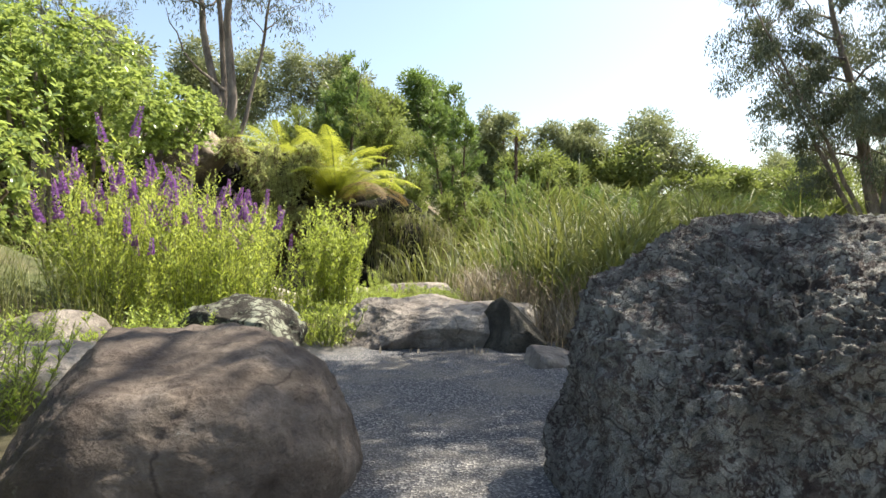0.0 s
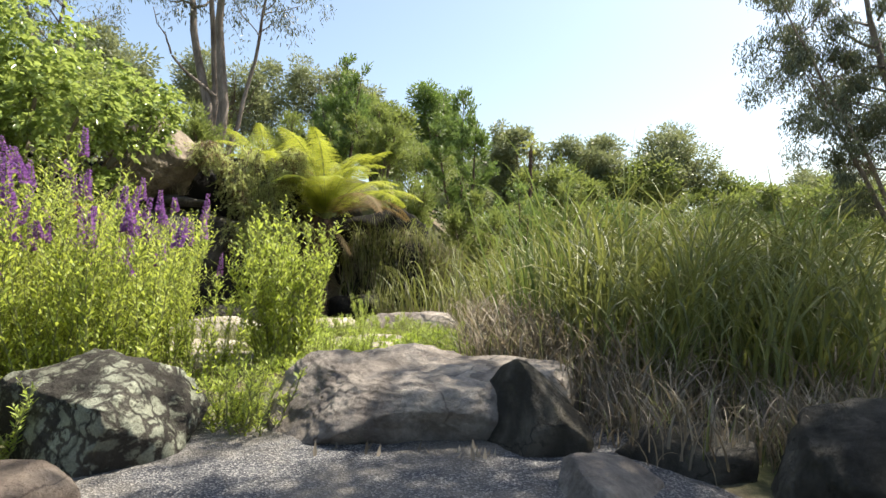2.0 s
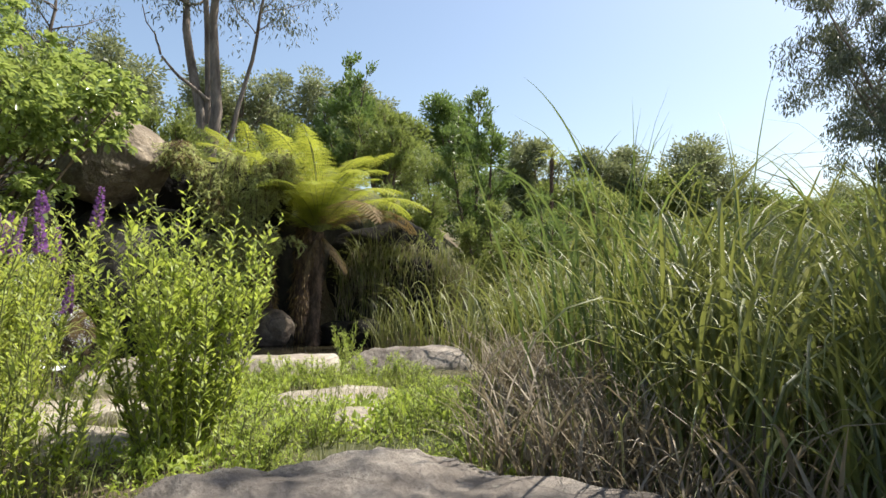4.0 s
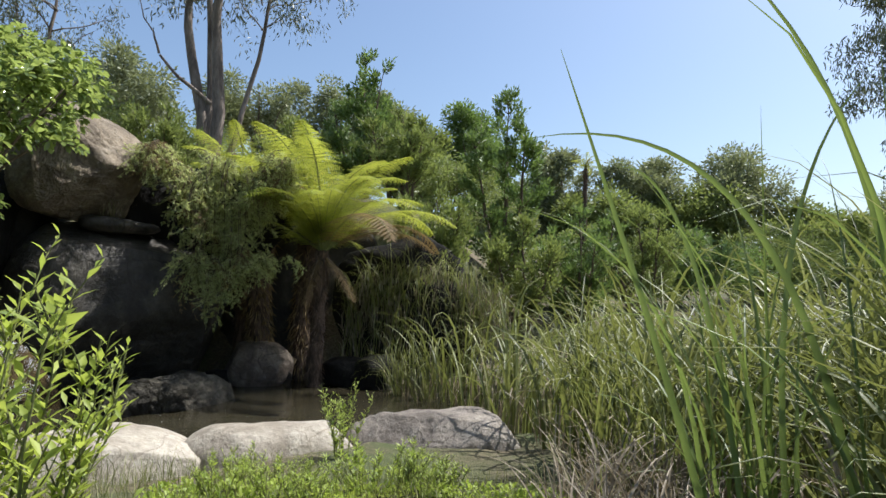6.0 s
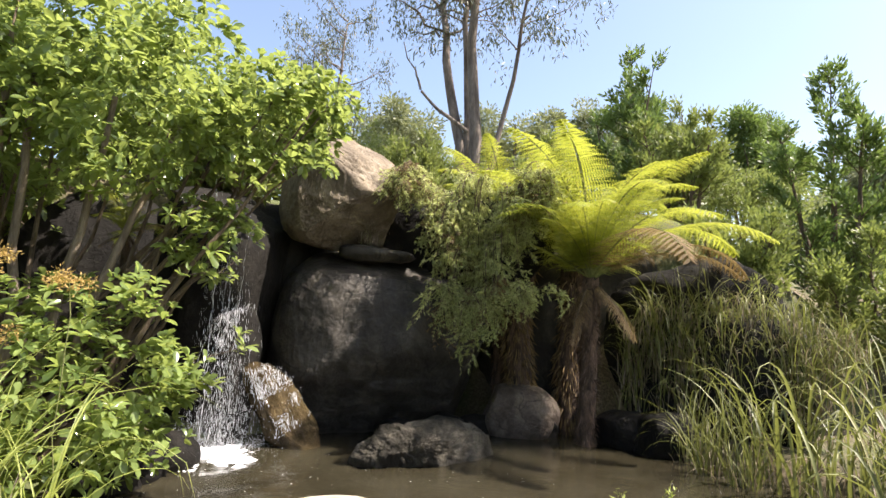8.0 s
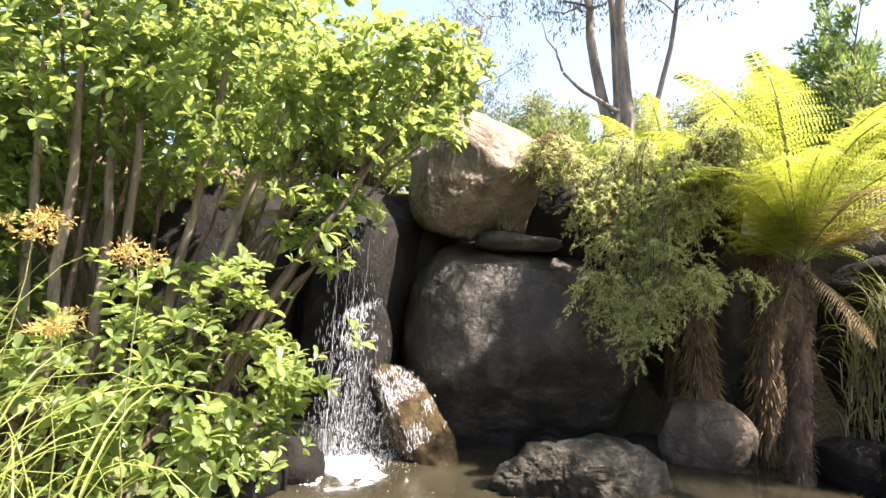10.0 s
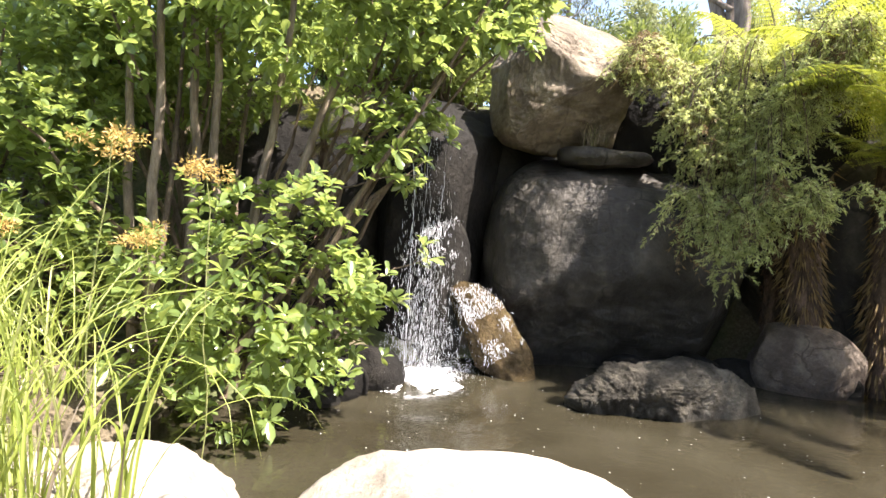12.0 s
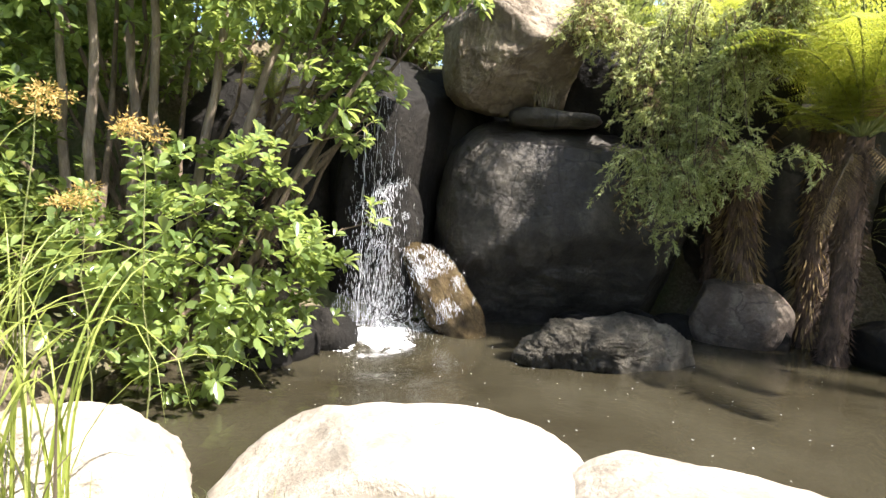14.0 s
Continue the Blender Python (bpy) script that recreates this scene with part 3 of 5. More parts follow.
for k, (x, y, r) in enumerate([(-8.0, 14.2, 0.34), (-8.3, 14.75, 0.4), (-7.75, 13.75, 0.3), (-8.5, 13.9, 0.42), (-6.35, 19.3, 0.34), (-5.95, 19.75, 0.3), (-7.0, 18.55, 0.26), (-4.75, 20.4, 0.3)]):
    rock("stone", "rounded dark stone at the foot of the cliff", (x, y, WATER + r * 0.3), (r * 1.3, r, r * 0.9), 40 * k, 600 + k, DEEP_SHADE_ROCK, (), 7, 0.07, 3, category="stone", group="stones under the cliff")


# ---- plants ----
def crown_points(rng, n, radii, shell=0.55):
    """Places in an uneven ellipsoid, thicker towards its skin."""
    d = unit(rng.normal(size=(n, 3)))
    r = shell + (1 - shell) * rng.random(n) ** 0.6
    return d * (r[:, None]) * np.asarray(radii), d


def clumpy(rng, radii, clumps, per, size, length, width, droop=0.0):
    """Leaf clumps over an uneven crown made of several billowing lobes."""
    lc, ls = lobes(rng, radii, 15)
    which = rng.integers(0, 15, clumps)
    d = unit(rng.normal(size=(clumps, 3)) + np.array([0, 0, 0.35]))
    c = lc[which] + d * np.asarray(radii) * (ls[which] * rng.uniform(0.75, 1.0, clumps))[:, None]
    k = np.repeat(np.arange(clumps), per)
    ball = unit(rng.normal(size=(len(k), 3))) * rng.random((len(k), 1)) ** 0.5
    off = ball * size * rng.uniform(0.7, 1.7, clumps)[k][:, None] * np.array([1, 1, 0.7])
    way = unit(off) + 0.6 * d[k] + rng.normal(size=off.shape) * 0.35 - np.array([0, 0, droop])
    return c[k] + off, way, length * rng.uniform(0.6, 1.3, len(k)), width * rng.uniform(0.7, 1.2, len(k))


def far_tree(label, place, height, radii, mat, seed, clumps=90, per=70, leaf=0.32, trunk=0.25, category="tree", name="tree", bark=None, droop=0.2, group=""):
    """A tree with a tapered trunk, limbs and a crown of leaf clumps."""
    rng = np.random.default_rng(seed)
    t = thing(name, place, label, category, group)
    mid = np.array([0, 0, height - radii[2]])
    tubes = [tube(wander((0, 0, -0.6), mid + (0, 0, radii[2] * 0.5), 8, trunk * 0.3, rng), np.linspace(trunk, trunk * 0.25, 8))]
    for _ in range(9):
        e = mid + unit(rng.normal(size=3)) * np.array(radii) * 0.75
        s = np.array([0, 0, mid[2] - radii[2] * rng.uniform(0.1, 0.8)])
        tubes.append(tube(wander(s, e, 6, trunk * 0.35, rng), np.linspace(trunk * 0.45, trunk * 0.08, 6), 5))
    solid("trunk", mesh("trunk", *join(tubes)), bark or TWIG, t)
    b, w, l, wd = clumpy(rng, radii, clumps, per, min(radii) * 0.2, leaf, leaf * 0.45, droop)
    solid("crown", mesh("crown", *cards(b + mid, w, l, wd, rng)), mat, t, smooth=False)
    return t


def limb_tree(label, place, stems, mat, seed, leaf=0.16, per=60, spread_by=0.7, name="gum_tree", twigs=5, first=0.45, limbs=2, reach=(0.10, 0.24), tall=0.9):
    """A gum tree: forked pale stems, fine limbs, sparse hanging leaves. stems: (dx, dy, height, radius)."""
    rng = np.random.default_rng(seed)
    t = thing(name, place, label, "tree")
    woods, tips = [], []
    for dx, dy, h, r in stems:
        line = wander((dx * 0.05, dy * 0.05, -0.5), (dx, dy, h), 14, h * 0.006, rng)
        woods.append(tube(line, np.linspace(r, r * 0.15, 14) , 9))
        for i in range(int(14 * first), 14):
            for _ in range(limbs):
                a = rng.uniform(0, 2 * np.pi)
                reach_by = h * rng.uniform(*reach)
                e = line[i] + np.array([math.cos(a) * reach_by, math.sin(a) * reach_by, reach_by * rng.uniform(0.2, 1.0)])
                limb = wander(line[i], e, 7, h * 0.008, rng)
                woods.append(tube(limb, np.linspace(r * 0.22, r * 0.05, 7), 5))
                for _ in range(twigs):
                    s = limb[rng.integers(3, 7)]
                    e2 = s + rng.normal(size=3) * h * 0.05
                    woods.append(tube(wander(s, e2, 4, h * 0.004, rng), np.linspace(r * 0.06, r * 0.015, 4), 4))
                    tips.append(e2)
    solid("trunk", mesh("trunk", *join(woods)), GUM_BARK, t)
    tips = np.array(tips)
    k = np.repeat(np.arange(len(tips)), per)
    ball = unit(rng.normal(size=(len(k), 3))) * rng.random((len(k), 1)) ** 0.5
    b = tips[k] + ball * spread_by * rng.uniform(0.8, 2.0, len(tips))[k][:, None] * np.array([1, 1, tall])
    w = rng.normal(size=b.shape) * 0.5 - np.array([0, 0, 1.0])
    solid("crown", mesh("crown", *cards(b, w, leaf * rng.uniform(0.6, 1.3, len(b)), leaf * 0.22, rng)), mat, t, smooth=False)
    return t


def feathery_tree(label, place, height, width, mat, seed, branches=80, leaf=0.11, leaders=1, name="tree", category="tree"):
    """An upright tree or bush of pointed feathery shoots."""
    rng = np.random.default_rng(seed)
    t = thing(name, place, label, category)
    tubes, P, W = [], [], []
    for q in range(leaders):
        h = height * (1 if q == 0 else rng.uniform(0.6, 0.92))
        a = q * 2.4 + rng.uniform(0, 1)
        foot = np.array([math.cos(a), math.sin(a), 0]) * (0.12 * width if q else 0)
        head = np.array([math.cos(a), math.sin(a), 0]) * (0.6 * width if q else 0.05) + np.array([0, 0, h])
        line = wander(foot + (0, 0, -0.3), head, 14, 0.03, rng)
        tubes.append(tube(line, np.linspace(0.035 + 0.012 * height, 0.01, 14), 6))
        for _ in range(branches // leaders):
            u = rng.uniform(0.12, 0.99)
            i = u * 12.99
            p = line[int(i)] + (line[int(i) + 1] - line[int(i)]) * (i - int(i))
            b = rng.uniform(0, 2 * np.pi)
            r = width / leaders ** 0.4 * (1.02 - u) ** 0.75 * rng.uniform(0.55, 1.15) + 0.12
            e = p + np.array([math.cos(b) * r, math.sin(b) * r, r * rng.uniform(0.35, 0.95) + 0.15])
            limb = wander(p, e, 6, 0.02, rng)
            tubes.append(tube(limb, np.linspace(0.018, 0.004, 6), 4))
            m = int(50 + 150 * r)
            s = rng.random(m) ** 0.6 * 4.99
            lo = s.astype(int)
            w = unit(rng.normal(size=(m, 3))) * 0.8 + unit(e - p) * 0.7 + np.array([0, 0, 0.35])
            P.append(limb[lo] + (limb[lo + 1] - limb[lo]) * (s - lo)[:, None] + w * 0.2 * rng.random((m, 1)))
            W.append(w)
    solid("branching", mesh("branching", *join(tubes)), TWIG, t)
    P, W = np.concatenate(P), np.concatenate(W)
    L = leaf * rng.uniform(0.6, 1.3, len(P))
    solid("foliage", mesh("foliage", *cards(P, W, L, L * 0.38, rng)), mat, t, smooth=False)
    return t


def lobes(rng, radii, n):
    """Uneven sub-crowns that together fill a crown: centres and sizes."""
    c = unit(rng.normal(size=(n, 3))) * np.asarray(radii) * rng.uniform(0.3, 0.78, (n, 1))
    return c, rng.uniform(0.2, 0.42, n)


def bank_bush(label, place, radii, mat, seed, clumps=120, per=70, leaf=0.14, name="bush", category="shrub", droop=0.0):
    rng = np.random.default_rng(seed)
    t = thing(name, place, label, category)
    c = np.array([0, 0, radii[2] * 0.75])
    tubes = []
    for _ in range(10):
        e = c + unit(rng.normal(size=3)) * np.array(radii) * 0.8
        tubes.append(tube(wander((0, 0, -0.4), e, 6, 0.06, rng), np.linspace(0.06, 0.012, 6), 5))
    solid("branching", mesh("branching", *join(tubes)), TWIG, t)
    b, w, l, wd = clumpy(rng, radii, clumps, per, min(radii) * 0.2, leaf, leaf * 0.45, droop)
    solid("foliage", mesh("foliage", *cards(b + c, w, l, wd, rng)), mat, t, smooth=False)
    return t


def broad_leaves(base, way, length, width, rng):
    """Broad blunt leaves, folded along the middle: eight triangles' worth in four quads."""
    n = len(base)
    way = unit(way)
    length, width = length[:, None], width[:, None]
    up = unit(rng.normal(size=(n, 3)) * 0.3 + np.array([0, 0, 0.75]))
    side = unit(np.cross(way, up))
    nor = np.cross(side, way)
    down = np.array([0, 0, 1.0]) * length
    a, m, t = base, base + way * length * 0.5 - down * 0.02, base + way * length - down * 0.14
    q = base + way * length * 0.8 - down * 0.08
    v = np.stack([a, m + side * width * 0.42 + nor * width * 0.16, q + side * width * 0.40 + nor * width * 0.12, t, q - side * width * 0.40 + nor * width * 0.12, m - side * width * 0.42 + nor * width * 0.16, m, q], 1).reshape(-1, 3)
    f = (np.array([[0, 6, 1], [0, 5, 6], [1, 6, 7], [1, 7, 2], [5, 7, 6], [5, 4, 7], [2, 7, 3], [4, 3, 7]])[None] + (np.arange(n) * 8)[:, None, None]).reshape(-1, 3)
    return v, f


def rosettes(rng, centres, ways, count, length, width):
    """Whorls of broad leaves at shoot tips."""
    n = len(centres)
    k = np.repeat(np.arange(n), count)
    ways = unit(ways)
    a = np.tile(np.linspace(0, 2 * np.pi, count, endpoint=False), n) + rng.uniform(0, 6, n)[k] + rng.normal(0, 0.25, n * count)
    s1 = unit(np.cross(ways, rng.normal(size=(n, 3))))
    s2 = np.cross(ways, s1)
    way = s1[k] * np.cos(a)[:, None] + s2[k] * np.sin(a)[:, None] + ways[k] * rng.uniform(0.1, 0.9, len(k))[:, None]
    base = centres[k] + ways[k] * rng.uniform(-0.06, 0.02, len(k))[:, None]
    sz = rng.uniform(0.6, 1.2, n)[k] * rng.uniform(0.8, 1.15, len(k))
    return broad_leaves(base, way, length * sz, width * sz, rng)


def leafy_shrub(label, place, blobs, seed, count, stems=()):
    """A large glossy-leaved shrub. blobs: (x, y, z, rx, ry, rz) from its base; stems: (x, y) at the foot, then (x, y, z) at the top."""
    rng = np.random.default_rng(seed)
    t = thing("leafy_shrub", place, label, "shrub")
    parts, tubes = [], []
    vol = np.array([b[3] * b[4] + b[4] * b[5] + b[3] * b[5] for b in blobs])
    for (x, y, z, rx, ry, rz), share in zip(blobs, vol / vol.sum()):
        n = int(1.6 * count * share)
        p, d = crown_points(rng, n, (rx, ry, rz), 0.5)
        bump = np.array([1 + 0.55 * noise.noise(Vector(q * 1.9) + Vector((x, y, z))) for q in p])
        full = np.array([noise.noise(Vector(q * 2.3) + Vector((x + 9, y, z))) for q in p]) > -0.04
        p, d, bump = p[full], d[full], bump[full]
        c = p * bump[:, None] + np.array([x, y, z])
        w = d * 0.7 + np.array([0, 0, 0.7]) + rng.normal(size=d.shape) * 0.4
        parts.append(rosettes(rng, c, w, 8, 0.165, 0.082))
        for _ in range(4):
            e = np.array([x, y, z]) + unit(rng.normal(size=3)) * np.array([rx, ry, rz]) * 0.75
            s = (rng.normal(0, 0.35), rng.normal(0, 0.35), -0.2)
            tubes.append(tube(wander(s, e, 8, 0.07, rng), np.linspace(0.055, 0.012, 8), 6))
    for x0, y0, x1, y1, z1 in stems:
        solid("stem", mesh("stem", *tube(wander((x0, y0, -0.3), (x1, y1, z1), 12, 0.035, rng), np.linspace(0.07, 0.035, 12), 8)), STEM, t)
    solid("branching", mesh("branching", *join(tubes)), TWIG, t)
    solid("foliage", mesh("foliage", *join(parts)), VIBURNUM, t, smooth=False)
    return t


def shoot_plant(name, label, height, stems, seed, leaf_material, flowers=0, leaf=0.075, spread_by=0.35, place=(0, 0, 0), bushy=1.0, category="flowering plant"):
    """Upright leafy shoots, some ending in a purple flower spike."""
    rng = np.random.default_rng(seed)
    t = thing(name, place, label, category, "")
    tubes, lv = [], []
    for k in range(stems):
        a, r = rng.uniform(0, 2 * np.pi), spread_by * math.sqrt(rng.random())
        h = height * rng.uniform(0.65, 1.0)
        foot = np.array([math.cos(a) * r * 0.45, math.sin(a) * r * 0.45, -0.05])
        head = np.array([math.cos(a) * r * 1.25, math.sin(a) * r * 1.25, h])
        line = wander(foot, head, 9, 0.015, rng)
        tubes.append(tube(line, np.linspace(0.008, 0.003, 9), 5))
        shoots = [(line, 0.12)]
        for _ in range(int(7 * bushy)):
            i = rng.integers(2, 8)
            b = rng.uniform(0, 2 * np.pi)
            ln = h * rng.uniform(0.10, 0.26)
            e = line[i] + np.array([math.cos(b) * ln * 0.5, math.sin(b) * ln * 0.5, ln * 0.9])
            sl = wander(line[i], e, 5, 0.008, rng)
            tubes.append(tube(sl, np.linspace(0.004, 0.002, 5), 4))
            shoots.append((sl, 0.05))
        for sl, start in shoots:
            ln = np.linalg.norm(sl[-1] - sl[0])
            m = max(6, int(ln / 0.03))
            s = np.linspace(start, 1, m)
            idx = s * (len(sl) - 1)
            lo = np.minimum(idx.astype(int), len(sl) - 2)
            p = sl[lo] + (sl[lo + 1] - sl[lo]) * (idx - lo)[:, None]
            ax = unit(sl[-1] - sl[0])
            b = np.arange(m) * 2.4 + rng.uniform(0, 6)
            w = np.stack([np.cos(b), np.sin(b), np.full(m, 0.55)], 1) + ax * 0.35 + rng.normal(0, 0.15, (m, 3))
            L = leaf * (1.1 - 0.6 * s) * rng.uniform(0.7, 1.2, m)
            lv.append(leaves(p, w, L, L * 0.27, rng, 0.08, 0.15, 0.8))
        if k < flowers:
            n = 170
            ln = rng.uniform(0.16, 0.34)
            s = rng.random(n)
            b = rng.uniform(0, 2 * np.pi, n)
            rad = 0.008 + 0.01 * (1 - s)
            ax = unit(line[-1] - line[-3]) + np.array([rng.normal(0, 0.12), rng.normal(0, 0.12), 0])
            p = line[-1] + ax * (s * ln)[:, None] + np.stack([np.cos(b), np.sin(b), 0 * b], 1) * rad[:, None]
            w = np.stack([np.cos(b), np.sin(b), np.full(n, 0.4)], 1)
            L = 0.034 * (1.25 - 0.75 * s)
            tubes.append(tube(np.stack([line[-1], line[-1] + ax * ln]), 0.0025, 4))
            solid("flower_spike", mesh("flower_spike", *leaves(p, w, L, L * 0.7, rng, 0, 0.1, 0.3)), PETAL, t, "purple flower spike", smooth=False)
    solid("branching", mesh("branching", *join(tubes)), STALK, t)
    solid("foliage", mesh("foliage", *join(lv)), leaf_material, t, smooth=False)
    return t


def reed_clump(label, height, count, seed, spread_by=0.3, dry=0.5, width=0.017, place=(0, 0, 0), name="reed_clump", curl=1.6, lean=0.25, group="reeds beside the path", mat=None, ragged=0.0):
    rng = np.random.default_rng(seed)
    t = thing(name, place, label, "reeds", group)
    a, r = rng.uniform(0, 2 * np.pi, count), spread_by * np.sqrt(rng.random(count))
    base = np.stack([np.cos(a) * r, np.sin(a) * r, -0.1 - ragged * np.sin(np.arange(count) * 2.4) ** 2], 1)
    solid("foliage", mesh("foliage", *blades(base, height * rng.uniform(0.55, 1.05, count), width * rng.uniform(0.7, 1.3, count), lean * rng.random(count) ** 0.8, curl * (0.12 + 0.88 * rng.random(count)), rng, 10)), mat or REED, t)
    n = max(6, int(count * dry))
    a, r = rng.uniform(0, 2 * np.pi, n), spread_by * 1.2 * np.sqrt(rng.random(n))
    base = np.stack([np.cos(a) * r, np.sin(a) * r, -0.1 - 1.3 * ragged * np.sin(np.arange(n) * 1.7) ** 2], 1)
    solid("dry_foliage", mesh("dry_foliage", *blades(base, height * rng.uniform(0.2, 0.5, n), width, 1.3 * rng.random(n), 2.2 * rng.random(n), rng, 7)), DRY, t)
    return t


def bent_blade(points, width):
    """One broad blade along a smooth curve through four points, folded along its middle."""
    a, b, c, d = [np.array(q, float) for q in points]
    s = np.linspace(0, 1, 22)[:, None]
    line = a * (1 - s) ** 3 + 3 * b * s * (1 - s) ** 2 + 3 * c * s * s * (1 - s) + d * s ** 3
    t = unit(np.gradient(line, axis=0))
    side = unit(np.cross(t, np.array([0.25, 1.0, 0.15])))
    nor = np.cross(side, t)
    w = width * (1 - s ** 3) * 0.5 + 0.0006
    v = np.stack([line - side * w + nor * w * 0.35, line, line + side * w + nor * w * 0.35], 1).reshape(-1, 3)
    f = [[3 * k + j, 3 * k + j + 1, 3 * k + j + 4, 3 * k + j + 3] for k in range(21) for j in (0, 1)]
    return v, f


def tree_fern(label, place, trunk_top, seed, fronds=50, length=3.15, trunk_radius=0.15):
    rng = np.random.default_rng(seed)
    t = thing("tree_fern", place, label, "tree fern")
    top = np.array(trunk_top, float)
    line = wander((0, 0, -0.5), top, 12, 0.02, rng)
    v, f = tube(line, np.linspace(trunk_radius * 1.15, trunk_radius, 12), 14)
    v = v + rng.normal(0, 0.018, v.shape)
    k = 900
    i = rng.integers(0, 11, k)
    a = rng.uniform(0, 2 * np.pi, k)
    p = line[i] + (line[i + 1] - line[i]) * rng.random(k)[:, None] + np.stack([np.cos(a), np.sin(a), 0 * a], 1) * trunk_radius
    w = np.stack([np.cos(a) * 0.5, np.sin(a) * 0.5, rng.uniform(-1.2, -0.2, k)], 1)
    solid("trunk", mesh("trunk", v, f), FIBRE, t)
    solid("bark_fibre", mesh("bark_fibre", *cards(p, w, rng.uniform(0.06, 0.18, k), 0.022, rng)), FIBRE, t, smooth=False)
    for n in range(fronds):
        dead = n >= fronds - 3
        az = n * 2.399 + rng.normal(0, 0.15)
        rank = n / max(1, fronds - 5)
        rise = radians(86 - 58 * rank) if not dead else radians(rng.uniform(-62, -20))
        ln = length * rng.uniform(0.85, 1.08) * (0.42 if dead else 1)
        bend = radians(rng.uniform(58, 96)) if not dead else radians(25)
        if not dead and rank > 0.3 and math.cos(az) * -0.35 + math.sin(az) * -0.94 > 0.55:
            rise, ln = radians(rng.uniform(54, 84)), ln * rng.uniform(0.65, 0.82)
        brown = dead or (rank > 0.8 and math.cos(az) > 0.35)
        m = 34
        s = np.linspace(0, 1, m)
        ang = rise - bend * s ** 1.6
        dx, dz = np.cumsum(np.cos(ang)) * ln / m, np.cumsum(np.sin(ang)) * ln / m
        d, sd = np.array([math.cos(az), math.sin(az), 0]), np.array([-math.sin(az), math.cos(az), 0])
        spine = top + d * dx[:, None] + np.array([0, 0, 1.0]) * dz[:, None]
        frond = solid("withered_frond" if dead else "frond", mesh("stalk", *tube(spine, np.linspace(0.018, 0.003, m), 5)), TWIG if dead else STALK, t, "brown hanging dead frond" if dead else "")
        parts = []
        tan = unit(np.gradient(spine, axis=0))
        for j in range(4, m):
            pl = 0.56 * math.sin(math.pi * min(1, (s[j] - 0.06) / 0.98) ** 0.75) * (ln / 2.9) + 0.05
            for sg in (-1, 1):
                way = unit(sd * sg * 1.0 + tan[j] * 0.45 + np.array([0, 0, -0.16]) + rng.normal(0, 0.05, 3))
                q = 13
                u = np.linspace(0.05, 1, q)
                c = spine[j] + way * (u * pl)[:, None] - np.array([0, 0, 1.0]) * (u ** 2 * pl * 0.22)[:, None]
                L = (0.062 * (1.03 - u) ** 0.7 + 0.012) * (ln / 3.2)
                for s2 in (-1, 1):
                    parts.append((c, np.tile(tan[j] * s2 + way * 0.5, (q, 1)), L))
        b = np.concatenate([x[0] for x in parts])
        w = np.concatenate([x[1] for x in parts])
        L = np.concatenate([x[2] for x in parts])
        nn = np.cross(w, np.tile(np.array([0, 0, 1.0]), (len(w), 1)))
        side = unit(nn)
        mid = b + unit(w) * (L * 0.45)[:, None]
        V = np.stack([b, mid + side * (L * 0.24)[:, None], b + unit(w) * L[:, None] - np.array([0, 0, 0.012]), mid - side * (L * 0.24)[:, None]], 1).reshape(-1, 3)
        F = (np.array([[0, 1, 2, 3]])[None] + (np.arange(len(b)) * 4)[:, None, None]).reshape(-1, 4)
        solid("frond_blade", mesh("frond_blade", V, F), DRYFROND if brown else FROND, frond, smooth=False)
    return t


